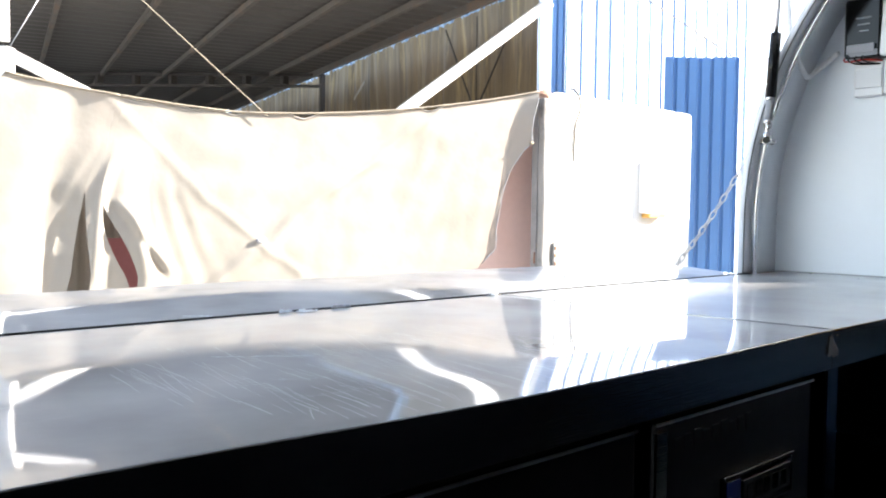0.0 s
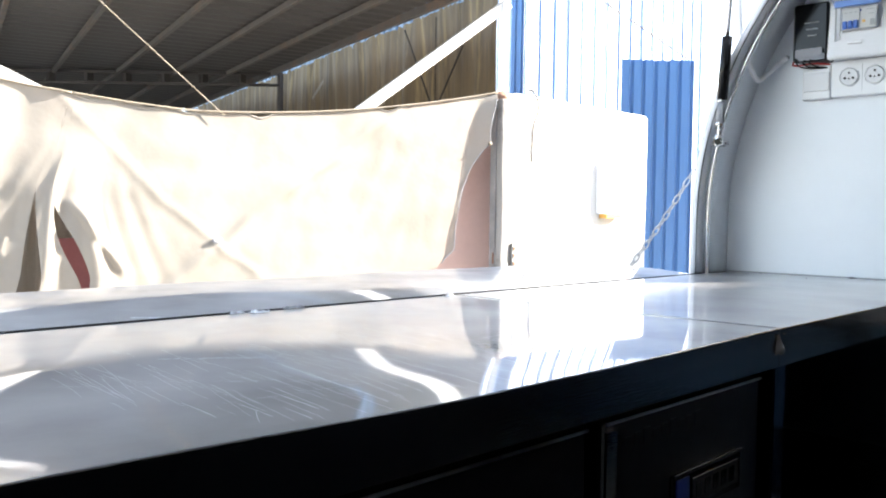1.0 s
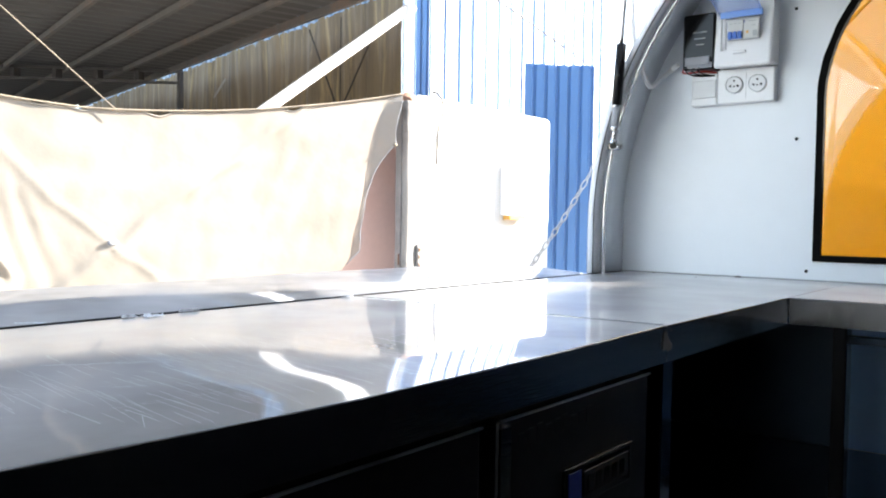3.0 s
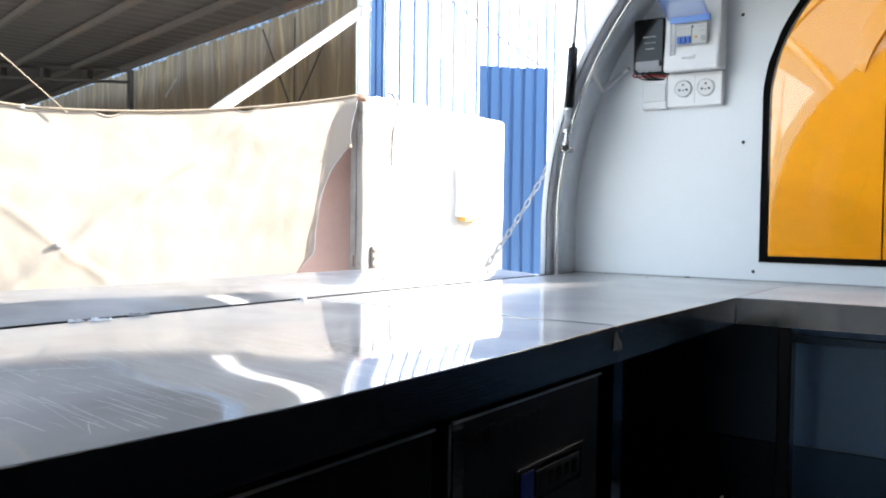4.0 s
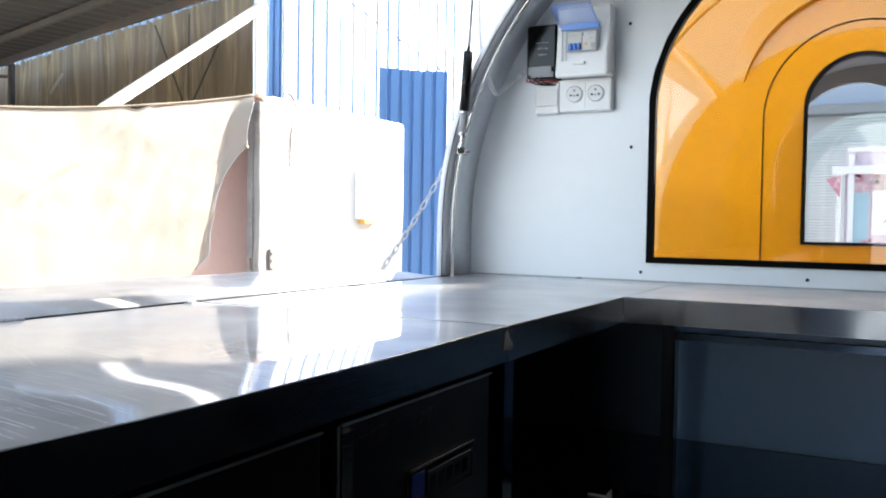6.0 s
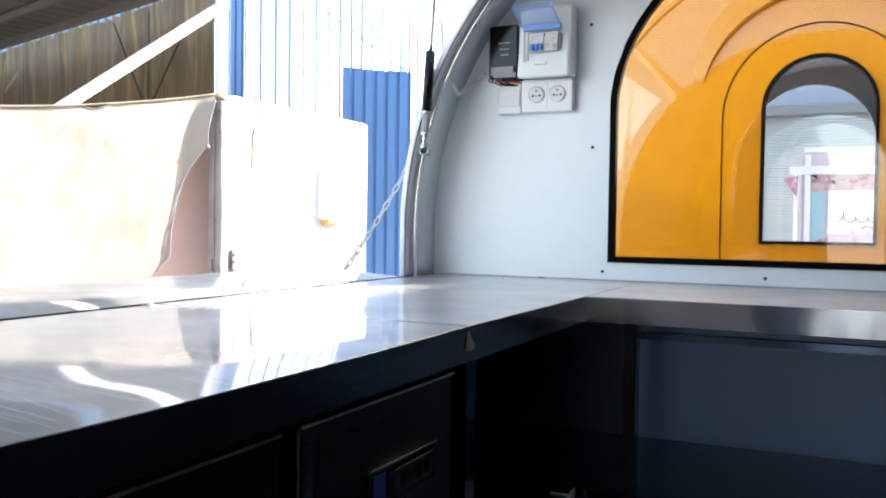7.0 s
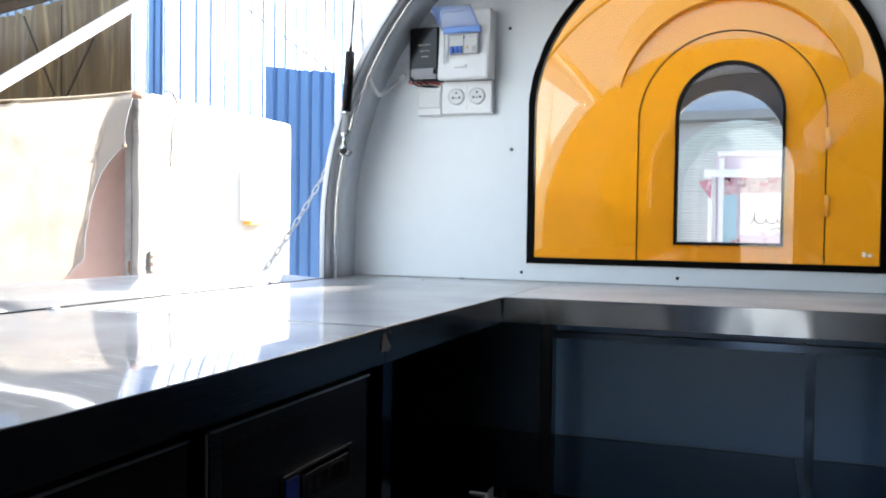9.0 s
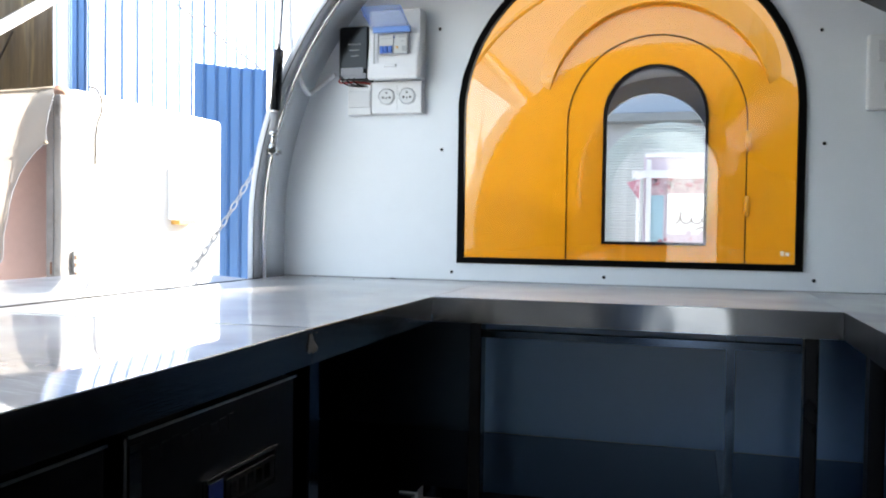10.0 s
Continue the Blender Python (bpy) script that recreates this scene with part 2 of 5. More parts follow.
SIDING_DOOR = material("pale_siding_door", (0.44, 0.49, 0.49), rough=0.5, var=0.05, scale=2)
SIDING = material("pale_siding", (0.34, 0.4, 0.395), rough=0.5, var=0.05, scale=2)
UPPER = material("pale_blue_grey", (0.28, 0.33, 0.4), rough=0.6, var=0.04, scale=1)
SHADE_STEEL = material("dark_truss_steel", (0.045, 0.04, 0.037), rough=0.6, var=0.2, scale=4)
GREY_ROOF = material("grey_roof", (0.18, 0.19, 0.2), rough=0.6, var=0.1)
LINING = material("dark_grey_lining", (0.38, 0.41, 0.45), rough=0.5, var=0.08)
DARK_IN = material("grey_lining", (0.3, 0.31, 0.33), rough=0.5, var=0.05)
ORANGE_TAG = material("orange_tag", (0.7, 0.4, 0.1), rough=0.6, var=0.1)
POSTER_PALE = material("poster_lilac", (0.6, 0.52, 0.6), rough=0.5, var=0.08, scale=8)
POSTER_RED = material("poster_blossom", (0.5, 0.22, 0.27), rough=0.5, var=0.3, scale=30, stain=(0.8, 0.7, 0.75), stain_amount=1.0, stain_scale=18)
POSTER_ROSE = material("poster_rose", (0.5, 0.36, 0.4), rough=0.5, var=0.25, scale=30, stain=(0.62, 0.55, 0.6), stain_amount=1.0, stain_scale=14)
POSTER_CYAN = material("poster_cyan", (0.33, 0.5, 0.59), rough=0.5, var=0.1, scale=8)
SCRIPT = material("grey_script", (0.22, 0.2, 0.21), rough=0.6, var=0.1)
CLEAR = glass("clear_glass", ior=1.5)
TINT = glass("tinted_glass", (0.95, 0.97, 0.98), 0.0, 1.15)
BLUE_HINGE = material("blue_hinge_plastic", (0.12, 0.27, 0.66), rough=0.3, var=0.05)
BLUE_FLAP = material("blue_clear_flap", (0.25, 0.45, 0.95), rough=0.2, var=0.15, scale=30)
BLUE_FLAP.node_tree.nodes["Principled BSDF"].inputs["Alpha"].default_value = 0.3


# ---- builders ----
def mesh_from(bm, name, mat, smooth=False):
    me = bpy.data.meshes.new(name)
    bmesh.ops.recalc_face_normals(bm, faces=bm.faces)
    bm.to_mesh(me)
    bm.free()
    for p in me.polygons:
        p.use_smooth = smooth
    me.materials.append(mat)
    return me


def part(name, bm, mat, parent=None, label="", smooth=False):
    ob = new(name, mesh_from(bm, name, mat, smooth))
    if parent:
        ob.parent = parent
    if label:
        ob["label"] = label
    return ob


def thing(name, label, category, at=(0, 0, 0), group="", kind=""):
    ob = new(name)
    ob.empty_display_size = 0.05
    ob.location = at
    tagged(ob, label, category, group, kind)
    return ob


def bx(lo, hi, bevel=0.0, seg=1, bm=None):
    """A box from corner to corner, with rounded edges."""
    own = bmesh.new()
    r = bmesh.ops.create_cube(own, size=1.0)
    c = [(a + b) / 2 for a, b in zip(lo, hi)]
    d = [abs(b - a) for a, b in zip(lo, hi)]
    for v in r["verts"]:
        v.co = Vector([c[i] + v.co[i] * d[i] for i in range(3)])
    if bevel:
        bmesh.ops.bevel(own, geom=list(own.edges), offset=bevel, segments=seg, profile=0.5, affect="EDGES")
    return merge(bm, own)


def merge(bm, own):
    if bm is None:
        return own
    me = bpy.data.meshes.new("tmp")
    own.to_mesh(me)
    own.free()
    bm.from_mesh(me)
    bpy.data.meshes.remove(me)
    return bm


def tube(points, radius, sides=10, bm=None, caps=True, flat=1.0):
    """A round bar along a line of points; radius may be one number or one a point."""
    bm = bm or bmesh.new()
    pts = [Vector(p) for p in points]
    rad = radius if isinstance(radius, (list, tuple)) else [radius] * len(pts)
    rings = []
    ref = None
    for i, p in enumerate(pts):
        d = (pts[min(i + 1, len(pts) - 1)] - pts[max(i - 1, 0)]).normalized()
        if ref is None:
            ref = d.orthogonal().normalized()
        a = (ref - d * ref.dot(d)).normalized()
        ref = a
        b = d.cross(a)
        rings.append([bm.verts.new(p + (a * math.cos(k) + b * math.sin(k) * flat) * rad[i])
                      for k in [2 * math.pi * j / sides for j in range(sides)]])
    for r, s in zip(rings, rings[1:]):
        for j in range(sides):
            bm.faces.new((r[j], r[(j + 1) % sides], s[(j + 1) % sides], s[j]))
    if caps:
        bm.faces.new(rings[0][::-1])
        bm.faces.new(rings[-1])
    return bm


def smooth_line(points, steps=8):
    """Catmull-Rom through the points."""
    p = [Vector(q) for q in points]
    p = [2 * p[0] - p[1]] + p + [2 * p[-1] - p[-2]]
    out = []
    for i in range(1, len(p) - 2):
        for k in range(steps):
            t = k / steps
            out.append(0.5 * (2 * p[i] + (p[i + 1] - p[i - 1]) * t + (2 * p[i - 1] - 5 * p[i] + 4 * p[i + 1] - p[i + 2]) * t * t
                              + (3 * p[i] - p[i - 1] - 3 * p[i + 1] + p[i + 2]) * t ** 3))
    out.append(p[-2])
    return out


def bar(a, b, w, h, bm=None, up=(0, 0, 1), bevel=0.0):
    """A square bar from a to b, w wide and h high."""
    a, b = Vector(a), Vector(b)
    d = (b - a)
    x = d.normalized()
    y = Vector(up).cross(x)
    y = y.normalized() if y.length > 1e-4 else x.orthogonal().normalized()
    z = x.cross(y)
    own = bx((-d.length / 2, -w / 2, -h / 2), (d.length / 2, w / 2, h / 2), bevel)
    own.transform(Matrix.Translation((a + b) / 2) @ Matrix((x, y, z)).transposed().to_4x4())
    return merge(bm, own)


def sheet(outer, holes, axis_point, depth, bevel=0.0):
    """A plate with holes: outlines as lists of 3D points in one plane, thickened by the vector depth."""
    bm = bmesh.new()
    edges = []
    for loop in [outer] + holes:
        vs = [bm.verts.new(p) for p in loop]
        edges += [bm.edges.new((vs[i], vs[(i + 1) % len(vs)])) for i in range(len(vs))]
    bmesh.ops.triangle_fill(bm, edges=edges, use_beauty=True)
    faces = list(bm.faces)
    r = bmesh.ops.extrude_face_region(bm, geom=faces)
    bmesh.ops.translate(bm, verts=[g for g in r["geom"] if isinstance(g, bmesh.types.BMVert)], vec=depth)
    return bm


def arch_loop(c, half, bottom, spring, n=28, rx=None):
    """Round-topped outline in the y-z plane, as (y, z), from the lower right round the top to the lower left."""
    pts = [(c - half, bottom)]
    pts += [(c - half * math.cos(a), spring + (rx or half) * math.sin(a)) for a in [math.pi * i / n for i in range(n + 1)]]
    pts.append((c + half, bottom))
    return pts


def ring_strip(loop_in, loop_out, x0, x1, closed=True):
    """A moulding between two outlines in the y-z plane, from x0 to x1."""
    bm = bmesh.new()
    n = len(loop_in)
    rows = []
    for loop, x in ((loop_in, x0), (loop_out, x0), (loop_out, x1), (loop_in, x1)):
        rows.append([bm.verts.new((x, y, z)) for y, z in loop])
    for k in range(4):
        a, b = rows[k], rows[(k + 1) % 4]
        for i in range(n if closed else n - 1):
            j = (i + 1) % n
            bm.faces.new((a[i], a[j], b[j], b[i]))
    if not closed:
        bm.faces.new([rows[k][0] for k in range(4)])
        bm.faces.new([rows[k][-1] for k in range(3, -1, -1)])
    return bm


# ---- the trailer: cross-section ----
CY, HALF, SPRING, ROUND = 0.265, 0.72, 1.0, 0.72
WX, BACK = 1.61, -1.95


def section(grow=0.0, start=0.0, stop=math.pi, n=32):
    """Round part of the trailer's section from the +y side over the top, as (y, z)."""
    return [(CY + (HALF + grow) * math.cos(a), SPRING + (ROUND + grow) * math.sin(a))
            for a in [start + (stop - start) * i / n for i in range(n + 1)]]


def shell(x0, x1, pts_in, pts_out):
    """A curved wall between two open outlines, from x0 to x1."""
    return ring_strip(pts_in, pts_out, x0, x1, closed=False)


HINGE = 0.73
THICK = 0.035
structure = dict(kind="structure")

floor = part("floor", bx((BACK, CY - HALF, -0.06), (WX, CY + HALF, 0.0)), FLOOR)
tagged(floor, "dark grey sheet floor of the trailer", "floor", **structure)
ground = bmesh.new()
bmesh.ops.create_grid(ground, x_segments=40, y_segments=40, size=400)
ground = part("ground", ground, GROUND)
ground.location.z = -0.5
tagged(ground, "pale dusty concrete yard ground", "ground", **structure)



def wheel(owner, x, y, r):
    """A tyre on a pressed rim, its axle along y."""
    bm = bmesh.new()
    bmesh.ops.create_cone(bm, cap_ends=True, segments=32, radius1=r, radius2=r, depth=0.15)
    bmesh.ops.bevel(bm, geom=[e for e in bm.edges if abs(e.verts[0].co.z - e.verts[1].co.z) < 0.01], offset=0.025, segments=3, affect="EDGES")
    bm.transform(Matrix.Translation((x, y, r)) @ Matrix.Rotation(math.pi / 2, 4, "X"))
    tyre = part("wheel", bm, RUBBER, owner, "black rubber tyre", smooth=False)
    bm = bmesh.new()
    bmesh.ops.create_cone(bm, cap_ends=True, segments=24, radius1=r * 0.6, radius2=r * 0.5, depth=0.162)
    bm.transform(Matrix.Translation((x, y, r)) @ Matrix.Rotation(math.pi / 2, 4, "X"))
    part("rim", bm, WHITE_STEEL, tyre, "white steel rim")


under = thing("trailer_undercarriage", "dark steel trailer frame with two wheels and prop legs", "undercarriage", (0, CY, -0.5))
for y in (-0.62, 0.56):
    part("side_beam", bx((BACK, y, 0.34), (WX, y + 0.06, 0.438)), DARK_STEEL, under)
for x in (-1.9, -0.9, 0.3, 1.5):
    part("cross_beam", bx((x, -0.56, 0.36), (x + 0.06, 0.56, 0.42)), DARK_STEEL, under)
part("axle", tube([(-0.1, -0.7, 0.28), (-0.1, 0.7, 0.28)], 0.03, 10), DARK_STEEL, under)
for y in (-0.71, 0.71):
    wheel(under, -0.1, y, 0.28)
for x in (-1.8, 1.45):
    for y in (-0.59, 0.59):
        part("prop_leg", bx((x - 0.03, y - 0.03, 0.0), (x + 0.03, y + 0.03, 0.34)), DARK_STEEL, under, "square prop leg")

# out of view; added to keep direct sun from coming through the end window
sun_blocker = part("sun_blocker_south", bx((-9.0, -3.7, -0.5), (7.3, -3.45, 4.8), 0.03), GREY_RENDER)
tagged(sun_blocker, "unseen plain rendered wall added to block the sun", "wall", **structure)

# end wall with the arched opening
outline = [(WX, CY - HALF - THICK, 0.0)] + [(WX, y, z) for y, z in section(THICK)[::-1]] + [(WX, CY + HALF + THICK, 0.0)]
win_hole = arch_loop(CY, 0.325, 0.941, 1.237)
wall = part("wall_east", sheet(outline, [[(WX, y, z) for y, z in win_hole]], None, (0.016, 0, 0)), WHITE)
tagged(wall, "white glossy panel end wall with an arched opening", "wall", **structure)
skin_hole = [(WX + 0.0165, y, z) for y, z in arch_loop(CY, 0.328, 0.938, 1.237)]
skin_line = [(CY - HALF - 0.065, 0.0)] + section(0.065)[::-1] + [(CY + HALF + 0.065, 0.0)]
skin = part("wall_east_skin", sheet([(WX + 0.0165, y, z) for y, z in skin_line], [skin_hole], None, (0.004, 0, 0)), YELLOW)
tagged(skin, "glossy yellow outer skin of the end wall", "wall", **structure)
outline_back = [(BACK, y, z) for _, y, z in outline]
DY = 0.244
wall = part("wall_west", sheet(outline_back, [[(BACK, y, z) for y, z in arch_loop(DY, 0.268, 0.02, 1.336)]], None, (-0.04, 0, 0)), PALE_GREY)
tagged(wall, "plain grey end wall with an arched doorway", "wall", **structure)

back_door = thing("door_1", "half-open blue-grey arched door in the plain end wall", "door", (BACK, DY, 0.02), kind="structure")
ajar = Matrix.Translation((-0.045, 0.266, 0)) @ Matrix.Rotation(radians(-64), 4, "Z")
leaf_bm = sheet([(0.0, y - 0.266, z - 0.02) for y, z in arch_loop(0, 0.265, 0.022, 1.336)], [], None, (-0.03, 0, 0))
leaf_bm.transform(ajar)
leaf = part("leaf", leaf_bm, DOOR_BLUE, back_door)
handle_bm = tube([(0.02, -0.47, 0.9), (0.03, -0.39, 0.9)], 0.009, 10)
handle_bm.transform(ajar)
part("handle", handle_bm, CHROME, leaf, "chrome lever")
part("frame", ring_strip([(y, z - 0.02) for y, z in arch_loop(0, 0.262, 0.03, 1.336)], [(y, z - 0.02) for y, z in arch_loop(0, 0.295, 0.022, 1.336)], -0.001, 0.012), WHITE, back_door, "white door frame")

# sheet added on the lower end wall; its blue stands in for bluish light
lower = part("wall_east_lower", bx((WX - 0.003, -0.44, 0.594), (WX - 0.0005, 0.965, 0.862)), COOL_LIGHT)
tagged(lower, "sheet added below the worktop, tinted for the bluish light there", "wall", **structure)

# side walls and roof skin
right_in = [(CY - HALF, 0.0)] + section(0, math.pi, HINGE)
right_out = [(CY - HALF - THICK, 0.0)] + section(THICK, math.pi, HINGE)
wall = part("wall_south", shell(BACK, WX, right_in, right_out), WHITE, smooth=True)
tagged(wall, "white panel side wall curving over into the roof", "wall", **structure)
skin_a = [(CY - HALF - THICK - 0.001, 0.0)] + section(THICK + 0.001, math.pi, HINGE)
skin_b = [(CY - HALF - THICK - 0.005, 0.0)] + section(THICK + 0.005, math.pi, HINGE)
wall = part("wall_south_skin", shell(BACK, WX, skin_a, skin_b), YELLOW, smooth=True)
tagged(wall, "glossy yellow outer skin of the side wall and roof", "wall", **structure)
wall = part("wall_north_skin", bx((BACK, CY + HALF + THICK + 0.001, 0.0), (WX, CY + HALF + THICK + 0.005, 0.85)), YELLOW)
tagged(wall, "glossy yellow outer skin below the serving hatch", "wall", **structure)
wall = part("wall_north", bx((BACK, CY + HALF, 0.0), (WX, CY + HALF + THICK, 0.862)), WHITE)
tagged(wall, "white panel side wall below the serving hatch", "wall", **structure)
left_in = [(CY + HALF, 0.862)] + section(0, 0, HINGE)
left_out = [(CY + HALF + 0.01, 0.862)] + section(0.01, 0, HINGE)
for a, b in ((1.497, WX), (BACK, 0.07)):
    jamb = part("wall_north_jamb", shell(a, b, left_in, left_out), WHITE, smooth=True)
    tagged(jamb, "white curved wall beside the serving hatch", "wall", **structure)

corner = part("corner_seal", tube([(BACK + 0.004, y, z) for y, z in [(CY - HALF, 0.91)] + section(-0.003)[::-1] + [(CY + HALF - 0.003, 0.91)]], 0.006, 8), GREY_TRIM, smooth=True)
tagged(corner, "dark grey sealed corner round the plain end wall", "trim", **structure)

# trim round the hatch opening
trim = thing("hatch_trim", "grey and bright aluminium trim round the hatch opening", "trim", kind="structure")
part("grey_strip", shell(1.472, 1.496, [(y - 0.003, z) for y, z in left_in], [(y + 0.002, z) for y, z in left_out]), PALE_TRIM, trim, smooth=True)
bead = [(1.4985, y - 0.0105, z) for y, z in left_in]
part("edge_rubber", tube([(1.4712, y - 0.001, z) for y, z in left_in], 0.0009, 8), RUBBER, trim, "thin black edge rubber", smooth=True)
part("bright_bead", tube(bead, 0.0045, 10), BEAD, trim, "bright aluminium bead", smooth=True)

# raised hatch flap above the opening
hy, hz = CY + HALF * math.cos(HINGE), SPRING + ROUND * math.sin(HINGE)
flap_thing = thing("hatch_flap", "curved white hatch flap propped wide open above the opening", "hatch", (0.2, hy, hz))
pts, outp = [], []
for i in range(17):
    a = i / 16
    pts.append((0.03 + 0.62 * a, 0.02 + 0.86 * a - 0.3 * a * a))
    outp.append((0.008 + 0.62 * a, 0.036 + 0.88 * a - 0.3 * a * a))
skin_in = [(y - 0.002, z + 0.001) for y, z in outp]
skin_out = [(y - 0.002, z + 0.006) for y, z in outp]
part("outer_skin", shell(-0.25, 1.26, skin_in, skin_out), YELLOW, flap_thing, "glossy yellow outer skin", smooth=True)
part("panel", shell(-0.25, 1.26, pts, outp), WHITE, flap_thing, smooth=True)
part("hinge", tube([(-0.25, 0.01, 0.03), (1.26, 0.01, 0.03)], 0.012, 10), TRIM, flap_thing, "aluminium hinge bar", smooth=True)

# ---- end window ----
window = thing("window_1", "arched fixed window with black rubber seal in the end wall", "window", (WX, CY, 0.94), kind="structure")


def rel(loop, x):
    return [(y - CY, z - 0.94) for y, z in loop]


seal_in, seal_out = rel(arch_loop(CY, 0.3165, 0.949, 1.236, 90), 0), rel(arch_loop(CY, 0.3295, 0.937, 1.236, 90), 0)
seal_out = [(y + 0.0022 * noise.noise((y * 30, z * 30, 1.7)), z + 0.0022 * noise.noise((y * 30, z * 30, 5.1))) for y, z in seal_out]
seal_in = [(y + 0.0012 * noise.noise((y * 40, z * 40, 9.7)), z + 0.0012 * noise.noise((y * 40, z * 40, 3.1))) for y, z in seal_in]
seal = ring_strip(seal_in, seal_out, -0.006, 0.009)
part("rubber_seal", seal, RUBBER, window, "uneven black rubber seal", smooth=False)
pane = sheet([(0.002, y, z) for y, z in rel(arch_loop(CY, 0.32, 0.945, 1.236), 0)], [], None, (0.004, 0, 0))
pane = part("pane", pane, CLEAR, window)
pane.visible_shadow = False

# ---- worktops ----
def wavy_edge(lo, hi, rise, amount):
    """A folded sheet edge: rolled nosing on top, slight buckling of thin steel, a return below."""
    along = 0 if hi[0] - lo[0] > hi[1] - lo[1] else 1
    n = max(8, int((hi[along] - lo[along]) / 0.012))
    bm = bmesh.new()

    def place(s, inward, z):
        return (s, lo[1] + inward, z) if along == 0 else (lo[0] + inward, s, z)

    rows, low = [], []
    for i in range(n + 1):
        s = lo[along] + (hi[along] - lo[along]) * i / n
        top = rise(s)
        row = []
        for k in range(7):
            z = -0.039 + (0.0383 + top) * (0, 0.2, 0.4, 0.6, 0.8, 0.97, 1)[k]
            row.append(bm.verts.new(place(s, amount * (noise.noise((s * 9, along * 7.3, z * 6)) + 0.5 * noise.noise((s * 30, along * 3.1, z * 4))) * (6 - k) / 6, z)))
        for k in range(1, 5):
            a = math.pi / 2 * k / 4
            row.append(bm.verts.new(place(s, 0.0007 - 0.0007 * math.cos(a), top - 0.0007 + 0.0007 * math.sin(a))))
        rows.append(row)
        low.append([bm.verts.new(row[0].co), bm.verts.new(Vector(row[0].co) + Vector(place(0, 0.012, 0)) - Vector(place(0, 0, 0)))])
    for grid in (rows, low):
        for a, b in zip(grid, grid[1:]):
            for k in range(len(a) - 1):
                bm.faces.new((a[k], b[k], b[k + 1], a[k + 1]))
    return bm


def worktop(name, x0, x1, y0, y1, aprons, label, lift=None, mat=STEEL, edge=None):
    t = thing(name, label, "worktop", ((x0 + x1) / 2, (y0 + y1) / 2, 0.9))
    ox, oy = t.location.x, t.location.y
    front, end = (y0, x0)
    bm = bmesh.new()
    if "y0" in aprons:
        y0 += 0.0006
    if "x0" in aprons:
        x0 += 0.0006
    nx, ny = max(2, int((x1 - x0) / 0.04)), max(2, int((y1 - y0) / 0.02))
    grid = [[bm.verts.new((x0 + (x1 - x0) * i / nx - ox, y0 + (y1 - y0) * j / ny - oy,
                           lift(x0 + (x1 - x0) * i / nx, y0 + (y1 - y0) * j / ny) if lift else 0.0)) for j in range(ny + 1)] for i in range(nx + 1)]
    for i in range(nx):
        for j in range(ny):
            bm.faces.new((grid[i][j], grid[i + 1][j], grid[i + 1][j + 1], grid[i][j + 1]))
    part("top_sheet", bm, mat, t, smooth=True)
    x0, y0 = end, front
    part("underside", bx((x0 + 0.003 - ox, y0 + 0.003 - oy, -0.03), (x1 - 0.003 - ox, y1 - 0.003 - oy, -0.004)), DARK_STEEL, t)
    for side in aprons:
        lo = {"y0": (x0, y0 - 0.001), "x0": (x0 - 0.001, y0), "y1": (x0, y1 - 0.002)}[side]
        hi = {"y0": (x1, y0 + 0.002), "x0": (x0 + 0.002, y1), "y1": (x1, y1 + 0.001)}[side]
        rise = (lambda s: lift(s + ox, y0 + 0.0008)) if lift else (lambda s: 0.0)
        bm = wavy_edge((lo[0] - ox, lo[1] - oy), (hi[0] - ox, hi[1] - oy), rise, 0.0007 if side == "x0" else 0.0003)
        part("apron", bm, edge or APRON, t, "folded brushed steel edge", smooth=True)
    return t


def bowed(x, y):
    """The long sheet is slightly twisted: its front edge lifts at the one end and rolls down at the other."""
    d, e = max(0.0, (0.69 - y) / 0.165), max(0.0, (0.62 - y) / 0.09)
    w = min(1.0, max(0.0, (0.33 - x) / 0.34))
    w = w * w * (3 - 2 * w)
    fade = min(1.0, max(0.0, (0.72 - x) / 0.25))
    return w * (0.0009 * d * d + 0.0031 * e * e) - (1 - w) * 0.0018 * e * e * fade + 0.0006 * math.sin(x * 5.1 + 0.6) * math.sin((y - 0.53) * 7)


worktop("steel_worktop", BACK + 0.002, 0.762, 0.526, 0.976, ("y0",), "long scratched stainless steel worktop below the serving hatch", bowed)
worktop("steel_worktop", 0.7635, WX - 0.001, 0.526, 0.976, ("y0",), "stainless steel corner worktop against the white end wall", mat=DULL_STEEL)
worktop("steel_worktop", 1.209, WX - 0.001, -0.0715, 0.5245, ("x0",), "short stainless steel worktop under the arched window", mat=DULL_STEEL, edge=APRON_SOFT)
worktop("steel_worktop", BACK + 0.002, WX - 0.001, CY - HALF + 0.001, -0.073, (), "narrow stainless steel worktop along the closed side wall")
tp = [o for o in scene.objects if o.name.startswith("steel_worktop")][-1]
part("apron", bx((BACK + 0.002 - tp.location.x, -0.0745 - tp.location.y, -0.039), (WX - 0.001 - tp.location.x, -0.0725 - tp.location.y, -0.0005)), DARK_STEEL, tp, "folded brushed steel edge")

joint = part("joint_seal", bx((WX - 0.003, CY - HALF, 0.9002), (WX - 0.0005, 0.985, 0.9018)), GREY_TRIM)
tagged(joint, "thin grey sealed joint between worktop and wall", "trim", **structure)

